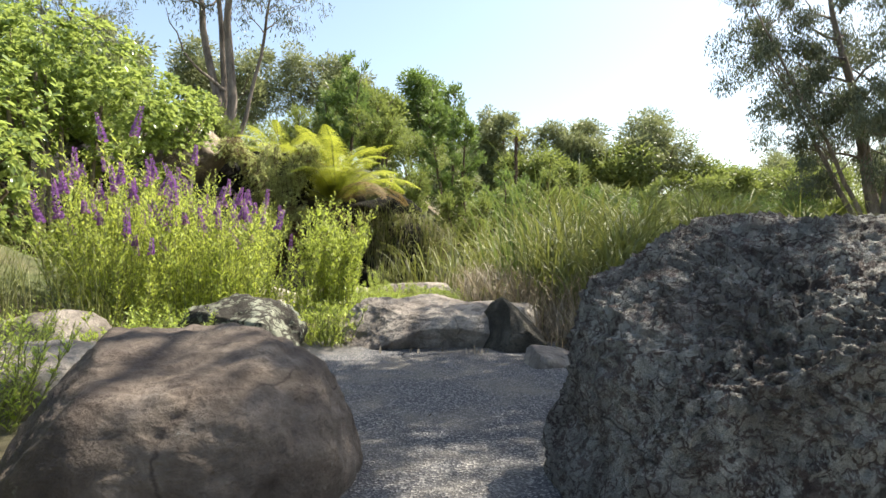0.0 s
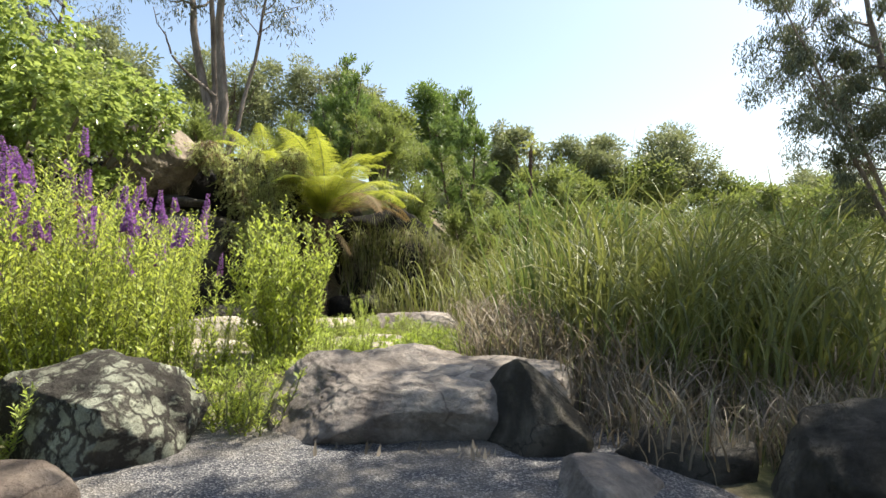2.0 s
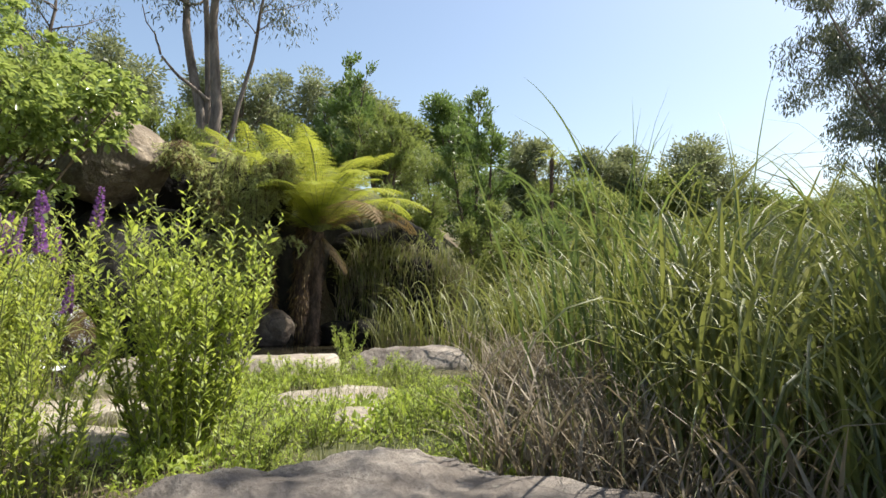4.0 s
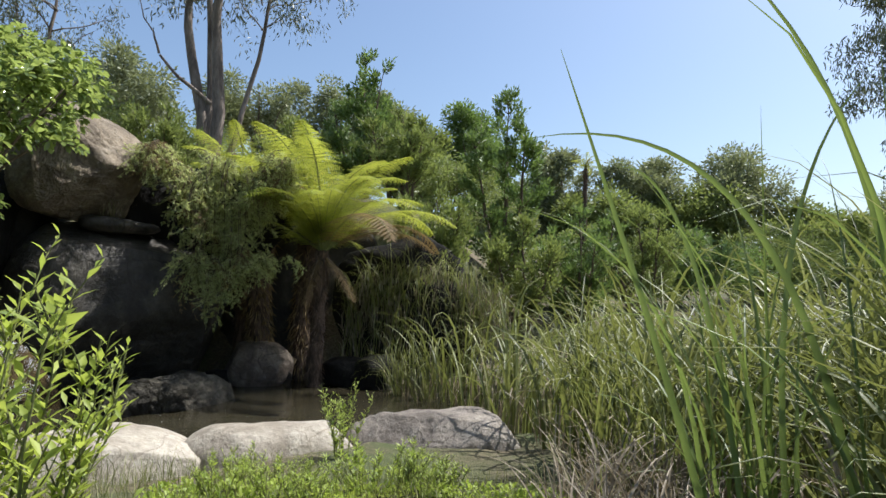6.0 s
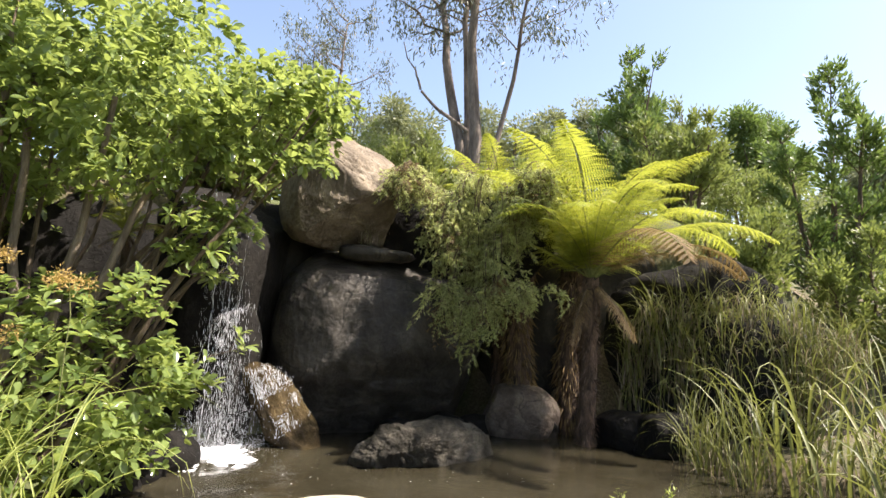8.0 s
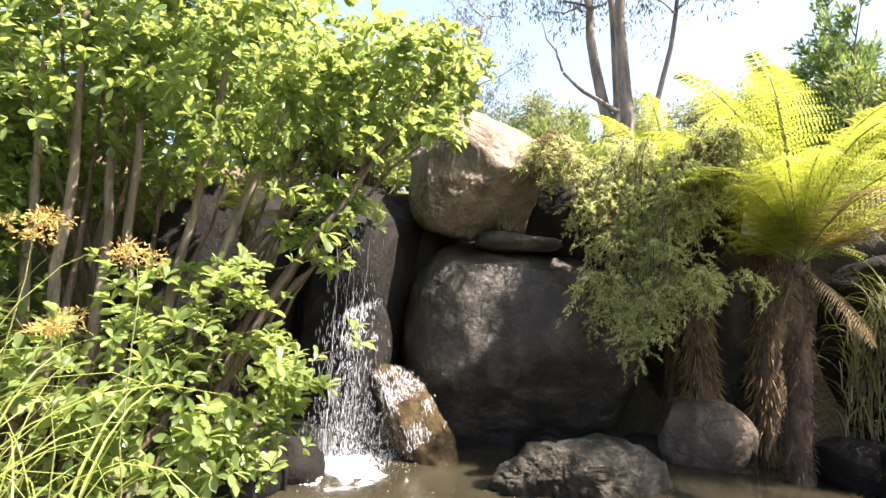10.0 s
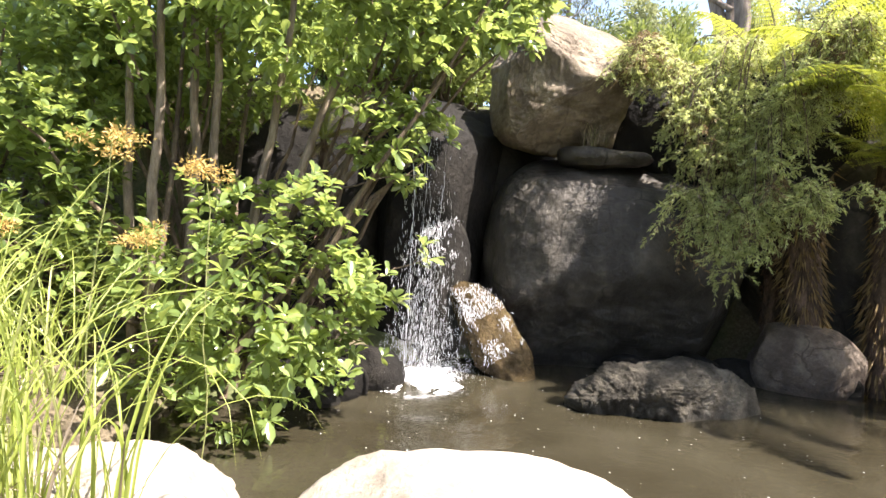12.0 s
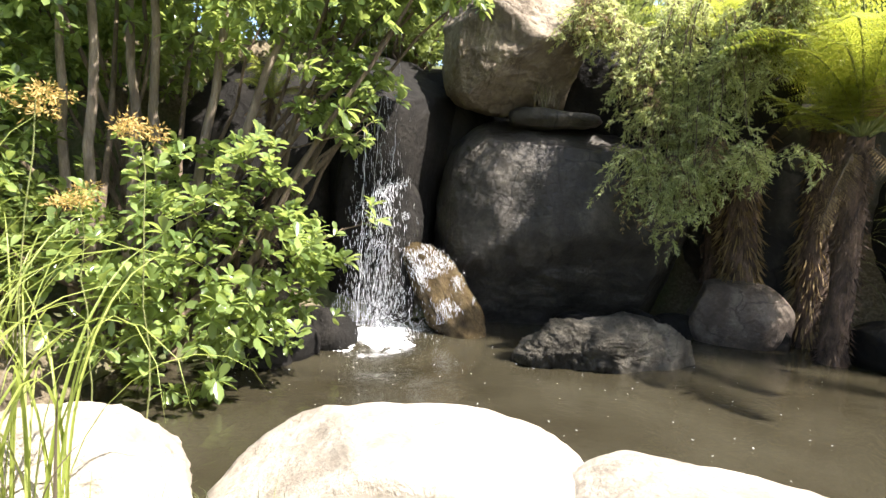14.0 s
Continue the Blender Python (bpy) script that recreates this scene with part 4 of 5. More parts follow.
def hanging_shrub(label, place, seed, branches, box, needle=0.05, dead=0.15):
    """A needle-leaved shrub whose branches arch out and trail down the rock. box: half width, reach, drop."""
    rng = np.random.default_rng(seed)
    t = thing("trailing_shrub", place, label, "shrub")
    along = Vector((0.93, 0.36, 0)).normalized()
    al, ou, up = np.array(along), np.array([along.y, -along.x, 0]), np.array([0, 0, 1.0])
    tubes, green, brown = [], [], []
    for k in range(branches):
        u, dd = rng.uniform(-1, 1), rng.random() ** 0.9
        low = box[2] * (0.62 + 0.38 * math.sin(u * 3.1 + seed)) * (1 - 0.25 * abs(u))
        s = al * u * box[0] * (1 - 0.2 * dd) - ou * rng.uniform(0.0, 0.25) + up * (0.2 - low * 0.62 * dd)
        out, down = box[1] * rng.uniform(0.5, 1.1) * (0.55 + 0.45 * math.sin(math.pi * dd)), low * rng.uniform(0.28, 0.5)
        sway = rng.normal(0, 0.22)
        q = np.linspace(0, 1, 9)[:, None]
        line = s + ou * out * np.sin(q * 1.75) + al * sway * q + up * (0.22 * np.sin(q * math.pi) - down * q ** 1.8)
        line = line + np.cumsum(rng.normal(0, 0.012, (9, 3)), 0)
        tubes.append(tube(line, np.linspace(0.014, 0.004, 9), 5))
        withered = rng.random() < dead * (2.2 if u < -0.35 else 0.6)
        for _ in range(17):
            i = rng.integers(2, 9)
            a = rng.uniform(0, 2 * np.pi)
            ln = rng.uniform(0.14, 0.36)
            d = unit(al * math.cos(a) + ou * (0.35 + 0.6 * math.sin(a)) + up * rng.uniform(-1.5, 0.1))
            e = line[i] + d * ln - up * ln * 0.25
            twig = wander(line[i], e, 4, 0.01, rng)
            tubes.append(tube(twig, np.linspace(0.004, 0.0015, 4), 3))
            m = 30 if not withered else 18
            x = rng.random(m) * 2.99
            lo = x.astype(int)
            p = twig[lo] + (twig[lo + 1] - twig[lo]) * (x - lo)[:, None]
            (brown if withered else green).append((p, unit(rng.normal(size=(m, 3))) * 0.75 + d * 0.8 - up * 0.2, needle * rng.uniform(0.6, 1.4, m)))
    solid("branching", mesh("branching", *join(tubes)), TWIG, t)
    for name, sets, mat in (("foliage", green, HANGING), ("dead_foliage", brown, DRYFROND)):
        if sets:
            P, W, L = [np.concatenate([x[j] for x in sets]) for j in range(3)]
            solid(name, mesh(name, *cards(P, W, L, L * 0.22, rng)), mat, t, "withered brown sprays" if mat is DRYFROND else "", smooth=False)
    return t


def at_ground(x, y):
    return (x, y, gz(x, y))


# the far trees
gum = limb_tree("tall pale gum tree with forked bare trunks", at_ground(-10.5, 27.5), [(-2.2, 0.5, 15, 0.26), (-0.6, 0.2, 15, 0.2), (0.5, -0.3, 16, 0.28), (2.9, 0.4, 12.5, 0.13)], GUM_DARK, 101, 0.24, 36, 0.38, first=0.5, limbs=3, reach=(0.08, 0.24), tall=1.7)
twist = np.random.default_rng(109)
solid("bare_branch", mesh("bare_branch", *join([tube(wander((-0.1, 0, 3.6), (-1.7, -0.7, 5.2), 8, 0.05, twist), np.linspace(0.09, 0.05, 8), 6), tube(wander((-1.7, -0.7, 5.2), (-2.4, -1.0, 7.2), 8, 0.06, twist), np.linspace(0.05, 0.015, 8), 6)])), GUM_BARK, gum, "bare dead branch")
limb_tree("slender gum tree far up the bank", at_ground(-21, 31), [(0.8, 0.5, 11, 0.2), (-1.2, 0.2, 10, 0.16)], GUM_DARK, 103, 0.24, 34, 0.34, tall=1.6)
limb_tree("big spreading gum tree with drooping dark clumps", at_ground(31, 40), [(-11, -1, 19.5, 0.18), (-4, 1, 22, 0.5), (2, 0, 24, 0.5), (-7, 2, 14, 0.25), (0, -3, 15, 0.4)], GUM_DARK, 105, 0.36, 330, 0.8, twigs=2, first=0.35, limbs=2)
FAR = [(-12.6, 62, 24.6, 5.2, 6.5, GUM, "round-topped grey-green gum on the hill"), (-1.6, 62, 21.7, 4.5, 6.0, DEEP, "dark round gum tree on the hill"), (6.6, 62, 17.5, 4.0, 5.6, GUM, "olive gum tree in the distance"), (14.0, 62, 15.5, 4.6, 5.0, GUM, "grey-green gum tree in the distance"), (23.0, 62, 16.1, 5.6, 5.6, GUM, "broad olive gum tree in the distance"), (31.5, 64, 10.4, 5.2, 3.6, DEEP, "low dark tree in the distance"), (40, 64, 12.5, 6.0, 4.6, GUM, "spreading grey-green gum tree in the distance"), (50, 60, 13.0, 7.0, 5.2, GUM, "spreading olive gum tree in the distance"), (2.4, 74, 17.0, 5.2, 6.0, GUM, "olive gum tree in the distance"), (-7.5, 56, 18.6, 4.2, 4.0, BUSH, "olive tree on the hill"), (-22, 58, 23, 6, 5, GUM, "grey-green gum on the hill"), (-32, 52, 23, 6, 5, GUM, "grey-green gum on the hill"), (10.2, 59, 12.9, 4.4, 4.8, BUSH, "low olive tree in the distance"), (18.6, 60, 12.5, 4.8, 4.6, BUSH, "low olive tree in the distance"), (28, 60, 10.8, 4.8, 4.0, BUSH, "low spreading tree in the distance"), (36, 58, 10.5, 5.0, 4.0, BUSH, "low spreading tree in the distance")]
for i, (x, y, top, r, rz, m, label) in enumerate(FAR):
    far_tree(label, at_ground(x, y), top - gz(x, y), (r, r * 0.9, rz), m, 111 + 2 * i, 300, 75, 0.36, 0.32, bark=GUM_BARK)
for i in range(13):
    x = -4 + 4.3 * i
    y = 42 + 3 * math.sin(i * 2.1) + 0.12 * x
    bank_bush("olive bush below the distant trees", at_ground(x, y), (2.9, 2.2, 2.1 + 0.6 * math.sin(i * 1.7)), (BUSH, GUM, BUSH)[i % 3], 700 + i, 130, 75, 0.22)
feathery_tree("dark feathery pointed tree on the bank", at_ground(-4.6, 27), 5.3, 2.0, DEEP, 123, 75, 0.16, 3)
feathery_tree("dark feathery tree on the bank", at_ground(0.5, 27), 6.5, 1.9, DEEP, 125, 75, 0.16, 3)
for i, (x, y, h, w, m) in enumerate([(-1.6, 23.2, 2.6, 1.5, BUSH), (0.9, 25.0, 3.2, 1.7, BUSH), (2.9, 26.6, 3.5, 1.8, DEEP), (-2.9, 25.0, 3.0, 1.6, BUSH), (5.2, 28.3, 3.6, 2.0, BUSH), (-6.6, 25.5, 2.4, 1.6, BUSH), (-9.4, 22.8, 2.2, 1.4, BUSH)]):
    feathery_tree("feathery olive-green bush on the bank", at_ground(x, y), h, w, m, 160 + i, 110, 0.12, 6, "bush", "shrub")
for i, (x, y, rx, ry, rz, m) in enumerate([(8.2, 31, 2.6, 2, 1.9, "d"), (12, 34, 3.2, 2.2, 2.0, "b"), (17, 38, 3.6, 2.5, 2.4, "b"), (-12.2, 20.5, 2.2, 2.0, 2.0, "b"), (-14, 17, 2.4, 2.4, 2.6, "d"), (-14.5, 25, 3.0, 2.4, 2.4, "b"), (-19, 22, 3.4, 3, 3.2, "b"), (-7, 33, 3.0, 2.2, 2.0, "b"), (-2, 36, 3.2, 2.4, 2.2, "b"), (-13, 34, 3.4, 2.6, 2.4, "b"), (-12.6, 14.2, 1.7, 1.6, 1.8, "d"), (-12.6, 12.2, 1.7, 1.6, 1.9, "d"), (-14.5, 10.5, 2.0, 2.0, 2.2, "d"), (-10.6, 17.6, 1.5, 1.5, 1.3, "b"), (24, 42, 4, 3, 2.6, "d"), (33, 46, 4, 3, 2.8, "b")]):
    bank_bush("fine-leaved olive bush on the bank" if m == "b" else "dark fine-leaved bush on the bank", at_ground(x, y), (rx, ry, rz), BUSH if m == "b" else DEEP, 140 + i, 150, 80, 0.15)

# the shrub beside the waterfall and the left bank
leafy_shrub("large glossy-leaved shrub overhanging the waterfall", (-8.8, 13.0, 0.0), [(1.3, 0.05, 1.0, 1.2, 1.45, 1.25), (1.2, 0.7, 4.4, 1.3, 1.9, 1.1), (-0.6, -1.9, 2.0, 1.3, 1.1, 1.5), (1.3, 1.6, 2.9, 0.5, 0.6, 0.6), (1.4, 3.0, 5.3, 0.9, 0.9, 0.55), (1.7, 2.3, 4.7, 1.0, 1.2, 0.8), (-2.2, 0.2, 4.8, 1.6, 2.0, 1.8), (-0.2, 0.2, 5.8, 1.7, 1.9, 1.0), (-0.9, -0.9, 4.4, 1.6, 1.6, 1.5)], 201, 4700, [(0.15, -0.75, 0.1, -0.85, 5.0), (0.2, -0.4, 0.0, -0.45, 5.2), (0.2, -0.2, 0.25, -0.25, 5.0), (0.3, -0.05, 0.7, 0.5, 4.6), (0.35, 0.0, 1.1, 1.2, 4.4), (0.0, -0.9, -0.3, -1.1, 4.6)])
leafy_shrub("tall glossy-leaved shrub on the bank", at_ground(-10.9, 10.6), [(0.2, 0.0, 1.6, 1.6, 1.5, 1.6), (-0.3, 0.2, 3.6, 1.8, 1.7, 1.7)], 203, 1100)
leafy_shrub("glossy-leaved shrub on the bank", at_ground(-8.0, 8.9), [(0, 0, 1.2, 1.6, 1.3, 1.3), (-0.8, 0, 2.4, 1.4, 1.3, 1.2)], 205, 900)
leafy_shrub("glossy-leaved shrub above the waterfall", at_ground(-11.6, 16.4), [(0.2, 0.2, 1.0, 1.6, 1.6, 1.1), (-0.6, -0.6, 1.9, 1.5, 1.5, 1.0)], 207, 1000)
leafy_shrub("dense shrub at the bank's edge", at_ground(-5.6, 5.6), [(0, 0, 0.7, 0.8, 0.8, 0.8), (-0.8, 0.4, 1.6, 1.0, 0.9, 1.0)], 209, 500)
hanging_shrub("grey-green needle-leaved shrub trailing down the rock", (-5.8, 19.1, 4.55), 221, 165, (1.6, 0.95, 3.15), 0.062)
hanging_shrub("small trailing shrub under the larger one", (-5.25, 18.75, 2.35), 223, 30, (0.95, 0.5, 1.25), 0.062, 0.1)
tree_fern("large tree fern with bright yellow-green fronds", (-3.9, 20.0, -0.4), (0.1, 0.05, 3.15), 231)


tree_fern("slender tree fern far up the bank", at_ground(4.5, 36.5), (0.2, 0, 6.0), 233, 15, 1.05, 0.08)


tree_fern("tree fern half hidden behind the trailing shrub", at_ground(-5.9, 20.7), (0, 0, 3.75 - gz(-5.9, 20.7)), 237, 34, 2.4, 0.12)
tree_fern("slender young fern with pale green fronds in the shrub", at_ground(-8.72, 14.2), (0, 0, 2.95 - gz(-8.72, 14.2)), 235, 13, 0.85, 0.035)


def sprig(label, place, reach_by, seed):
    """A twig of broad leaves standing out over the water."""
    r = np.random.default_rng(seed)
    t = thing("leafy_branch", place, label, "branch")
    e = np.array(reach_by, float)
    line = wander((0, 0, 0), e, 9, 0.03, r)
    twigs, tips = [tube(line, np.linspace(0.014, 0.004, 9), 5)], [line[-1]]
    for i in (4, 5, 6, 7, 8):
        q = line[i] + r.normal(0, 0.12, 3) + np.array([0, 0, 0.05])
        twigs.append(tube(wander(line[i], q, 4, 0.01, r), np.linspace(0.006, 0.003, 4), 4))
        tips.append(q)
    solid("twig", mesh("twig", *join(twigs)), TWIG, t)
    tips = np.array(tips)
    solid("foliage", mesh("foliage", *rosettes(r, tips, np.tile(unit(e) * 0.5 + np.array([0, 0, 0.6]), (len(tips), 1)), 7, 0.15, 0.062)), VIBURNUM, t, smooth=False)


sprig("sunlit leafy branch reaching across the waterfall", (-7.5, 13.7, 0.9), (1.3, 0.55, 0.62), 251)
sprig("leafy branch hanging beside the waterfall", (-8.0, 13.9, 2.2), (1.1, 0.65, 0.2), 252)
sprig("leafy branch under the overhanging shrub", (-8.2, 14.3, 3.6), (1.1, 0.75, -0.5), 253)


def fern_stump(label, place, top, seed):
    r = np.random.default_rng(seed)
    t = thing("fern_stump", place, label, "tree fern")
    line = wander((0, 0, -0.2), top, 12, 0.03, r)
    v, f = tube(line, np.linspace(0.2, 0.3, 12), 14)
    solid("trunk", mesh("trunk", v + r.normal(0, 0.025, v.shape), f), FIBRE, t)
    n = 1100
    i, a = r.integers(0, 11, n), r.uniform(0, 6.28, n)
    q = line[i] + (line[i + 1] - line[i]) * r.random(n)[:, None] + np.stack([np.cos(a), np.sin(a), 0 * a], 1) * 0.24
    w = np.stack([np.cos(a) * 0.5, np.sin(a) * 0.5, r.uniform(-1.4, -0.3, n)], 1)
    solid("bark_fibre", mesh("bark_fibre", *cards(q, w, r.uniform(0.08, 0.3, n), 0.025, r)), DRYFROND, t, smooth=False)


fern_stump("dead fibrous fern trunk leaning on the cliff", (-5.25, 20.3, 0.6), (-0.15, 0.3, 2.6), 241)
fern_stump("short fibrous fern trunk in the cliff's shade", (-4.5, 20.9, -0.2), (0.1, 0.2, 3.2), 243)

# purple loosestrife
protos = [shoot_plant("loosestrife", "tall yellow-green loosestrife with purple flower spikes", 1.9, 12, 300 + k, LOOSE_LEAF, 4, 0.095, 0.62, at_ground(-3.1 - 0.4 * k, 7.3 + 0.5 * k), 1.2) for k in range(3)]
rng = np.random.default_rng(310)
for i in range(34):
    x, y = rng.uniform(-5.2, -2.3), rng.uniform(6.7, 9.7)
    if y < 7.4 and x > -2.9 or x > -2.7 and y > 8.4 or y > 9.2 and x > -3.6:
        continue
    copy_thing(protos[i % 3], Matrix.Translation(at_ground(x, y)) @ Matrix.Rotation(rng.uniform(0, 6.28), 4, "Z") @ Matrix.Scale(rng.uniform(0.62, 1.22), 4))
shoot_plant("young_shrub", "bright green upright shrub with leafy shoots", 1.75, 46, 330, GREEN_LEAF, 0, 0.105, 0.52, at_ground(-1.75, 9.05), 1.6, "shrub")
shoot_plant("young_shrub", "bright green leafy shoots beside a boulder", 1.2, 16, 332, GREEN_LEAF, 0, 0.09, 0.4, at_ground(-2.2, 8.2), 1.2, "shrub")
for i, (x, y, h, s, sp) in enumerate([(-1.4, 6.95, 0.6, 24, 0.42), (-1.75, 7.25, 0.5, 18, 0.36), (-1.6, 13.9, 0.8, 10, 0.3), (-1.0, 12.7, 0.5, 14, 0.4), (-1.95, 1.9, 0.8, 18, 0.3), (-2.5, 2.3, 0.8, 18, 0.4), (-2.8, 3.1, 0.85, 20, 0.4), (-3.0, 3.8, 0.8, 20, 0.4), (-3.7, 4.9, 0.7, 18, 0.45), (-2.75, 5.0, 0.55, 18, 0.4), (-3.1, 5.6, 0.6, 20, 0.45), (-2.9, 6.2, 0.6, 18, 0.4)]):
    shoot_plant("weed", "low green weed growing between boulders", h, s, 340 + i, GREEN_LEAF if i < 2 else WEED, 0, 0.075, sp, at_ground(x, y), 1.0, "weed")

sprouts = [shoot_plant("weed", "bright low weed with narrow leaves among flat stones", 0.38, 16, 360 + k, WEED, 0, 0.06, 0.26, at_ground(-0.9 + 0.7 * k, 9.5 + 0.3 * k), 0.8, "weed") for k in range(2)]
rng = np.random.default_rng(366)
for i in range(46):
    x, y = rng.uniform(-2.6, 0.9), rng.uniform(8.6, 13.0)
    if reach(np.array([x]), np.array([y]), [(0.1, 7.5), (0.0, 8.2), (-0.84, 9.6), (-1.75, 11.0), (-1.4, 11.3)], False)[0] < 0.45 or math.hypot((x + 1.15) / 0.85, (y - 11.15) / 0.66) < 1.0 or math.hypot(x + 0.05, y - 11.6) < 0.5:
        continue
    copy_thing(sprouts[i % 2], Matrix.Translation(at_ground(x, y)) @ Matrix.Rotation(rng.uniform(0, 6.28), 4, "Z") @ Matrix.Scale(rng.uniform(0.5, 1.15), 4))
for i, (x, y) in enumerate([(-4.4, 4.9), (-4.9, 5.6), (-5.4, 6.3), (-4.6, 6.2), (-6.0, 6.9), (-4.0, 6.4)]):
    reed_clump("dark tuft of long thin grass on the bank", 1.5, 120, 445 + i, 0.35, 0.3, 0.009, at_ground(x, y), "grass_tuft", 2.4, 0.6, "grass tufts on the bank")
# reeds
clumps = [reed_clump("dense clump of tall arching green reeds", 2.65, 44, 400 + k, 0.42, 0.35, 0.036, at_ground(1.7 + 0.8 * k, 8.8 + 0.4 * k), curl=3.0, lean=0.8) for k in range(5)]
for i in range(74):
    y = rng.uniform(7.8, 15)
    x = rng.uniform(0.8, 5.8) if y > 10.6 else rng.uniform(1.65 + 0.5 * max(0.0, 8.8 - y), 5.8)
    copy_thing(clumps[i % 5], Matrix.Translation(at_ground(x, y)) @ Matrix.Rotation(rng.uniform(0, 6.28), 4, "Z") @ Matrix.Scale(rng.uniform(0.7, 1.18), 4))


def dry_tangle(place, seed):
    """Fallen dead blades lying crosswise over one another."""
    r = np.random.default_rng(seed)
    t = thing("dry_grass_clump", place, "tangle of dry brown grass lying crosswise", "grass", "dry grass beside the reeds")
    n = 120
    a, d = r.uniform(0, 2 * np.pi, n), 0.55 * np.sqrt(r.random(n))
    foot = np.stack([np.cos(a) * d, np.sin(a) * d, r.random(n) ** 1.6 * 0.42 - 0.05], 1)
    solid("foliage", mesh("foliage", *blades(foot, r.uniform(0.3, 0.95, n), r.uniform(0.007, 0.03, n), r.uniform(0.75, 1.6, n), r.uniform(-0.5, 0.9, n), r, 6)), DRY, t)
    n = 14
    a, d = r.uniform(0, 2 * np.pi, n), 0.45 * np.sqrt(r.random(n))
    foot = np.stack([np.cos(a) * d, np.sin(a) * d, np.full(n, -0.08)], 1)
    solid("fresh_growth", mesh("fresh_growth", *blades(foot, r.uniform(0.5, 1.1, n), 0.016, 0.7 * r.random(n), 1.6 * r.random(n), r, 7)), REED, t, "thin green blades")
    return t


dry = [dry_tangle(at_ground(0.95 + 0.5 * k, 8.5 - 0.4 * k), 420 + k) for k in range(3)]
for i, (x, y, h) in enumerate([(1.1, 10.4, 2.6), (1.4, 9.5, 2.9), (1.7, 9.9, 3.0), (1.15, 10.3, 2.7), (2.2, 9.2, 2.9), (2.8, 8.8, 2.8)]):
    reed_clump("few tall broad reed blades arching over", h, 14, 430 + i, 0.2, 0.1, 0.025, at_ground(x, y), curl=2.6, lean=0.3, mat=TALL_REED)
near = thing("reed_clump", at_ground(1.0, 9.65), "few broad green reed blades leaning over the stones", "reeds", "reeds beside the path")
for q, w in [(((-0.1, -0.1, -0.1), (-0.3, -0.15, 1.0), (-0.55, -0.2, 1.7), (-0.78, -0.2, 2.45)), 0.024), (((0.3, 0.0, -0.1), (0.2, -0.1, 1.6), (-0.1, -0.1, 2.3), (-0.86, 0.0, 2.2)), 0.024), (((0.4, 0.1, -0.1), (0.5, 0.0, 1.2), (0.3, -0.2, 2.4), (-0.3, -0.1, 2.9)), 0.024), (((0.2, 0.3, -0.1), (0.1, 0.3, 1.0), (0.1, 0.4, 2.1), (0.6, 0.4, 2.6)), 0.024), (((0.1, 0.5, -0.1), (0.1, 0.6, 1.4), (-0.1, 0.7, 2.3), (-0.4, 0.7, 2.25)), 0.024)]:
    solid("blade", mesh("blade", *bent_blade(q, w)), TALL_REED, near)
for i, (x, y, k) in enumerate([(1.7, 8.2, 0.8), (1.95, 8.55, 0.9), (2.35, 8.0, 0.85), (1.5, 8.95, 0.85), (2.1, 7.7, 0.7), (2.9, 7.6, 0.8), (3.6, 7.5, 0.9)]):
    copy_thing(clumps[(i + 2) % 5], Matrix.Translation(at_ground(x, y)) @ Matrix.Rotation(i * 1.3, 4, "Z") @ Matrix.Scale(k, 4))
for i in range(52):
    y = rng.uniform(6.3, 12.0) if i % 2 else rng.uniform(6.2, 7.8)
    x = rng.uniform(0.6, 1.3) if y > 8 else rng.uniform(1.3, 4.6)
    copy_thing(dry[i % 3], Matrix.Translation(at_ground(x, y)) @ Matrix.Rotation(rng.uniform(0, 6.28), 4, "Z") @ Matrix.Scale(rng.uniform(0.45, 0.75) if y < 8 else rng.uniform(0.55, 0.95), 4))
copy_thing(dry[0], Matrix.Translation((-7.45, 18.1, 3.28)) @ Matrix.Scale(0.45, 4))
for i, (x, y, h) in enumerate([(-4.45, 11.0, 2.2), (-4.75, 11.35, 2.1), (-4.75, 10.75, 2.3), (-5.1, 10.95, 2.2), (-5.6, 10.6, 2.2), (-6.4, 10.7, 1.9), (-7.2, 10.9, 2.0), (-7.7, 11.3, 1.9), (-6.9, 10.4, 2.0), (-8.0, 10.6, 2.0)]):
    reed_clump("tall yellow-green sedge with thin arching blades", h, 30, 450 + i, 0.24, 0.25, 0.018, at_ground(x, y), "sedge", 2.4, 0.6, "sedges by the pond", SEDGE)
for i, (x, y, z, h) in enumerate([(-2.4, 21.25, 2.2, 1.6), (-1.9, 21.3, 2.2, 1.8), (-2.9, 21.25, 2.15, 1.5), (-1.3, 21.35, 2.2, 1.7), (-1.6, 21.1, 1.9, 1.5), (-3.2, 21.15, 1.8, 1.4), (-0.8, 21.35, 2.0, 1.5), (-2.2, 21.1, 1.7, 1.4), (-1.1, 21.1, 1.6, 1.4), (-0.5, 21.1, 2.0, 1.5), (-0.15, 21.1, 1.6, 1.4), (-0.6, 20.95, 1.5, 1.4), (0.15, 21.25, 1.8, 1.4)]):
    reed_clump("strappy sedge tuft hanging over the dark rocks", h, 60, 460 + i, 0.28, 1.3, 0.018, (x, y, z), "sedge", 2.2, 2.3, "sedges under the fern", ragged=0.7)
for i, x in enumerate([-3.3, -2.7, -2.2, -1.6, -1.0, -0.4]):
    reed_clump("brownish sedge tuft growing on the dark rock", 1.5, 46, 480 + i, 0.25, 1.8, 0.017, (x, 21.0 + 0.15 * math.sin(i * 2.0), 1.15 + 0.3 * math.sin(i * 1.3)), "sedge", 2.4, 1.5, "sedges under the fern", ragged=0.9)
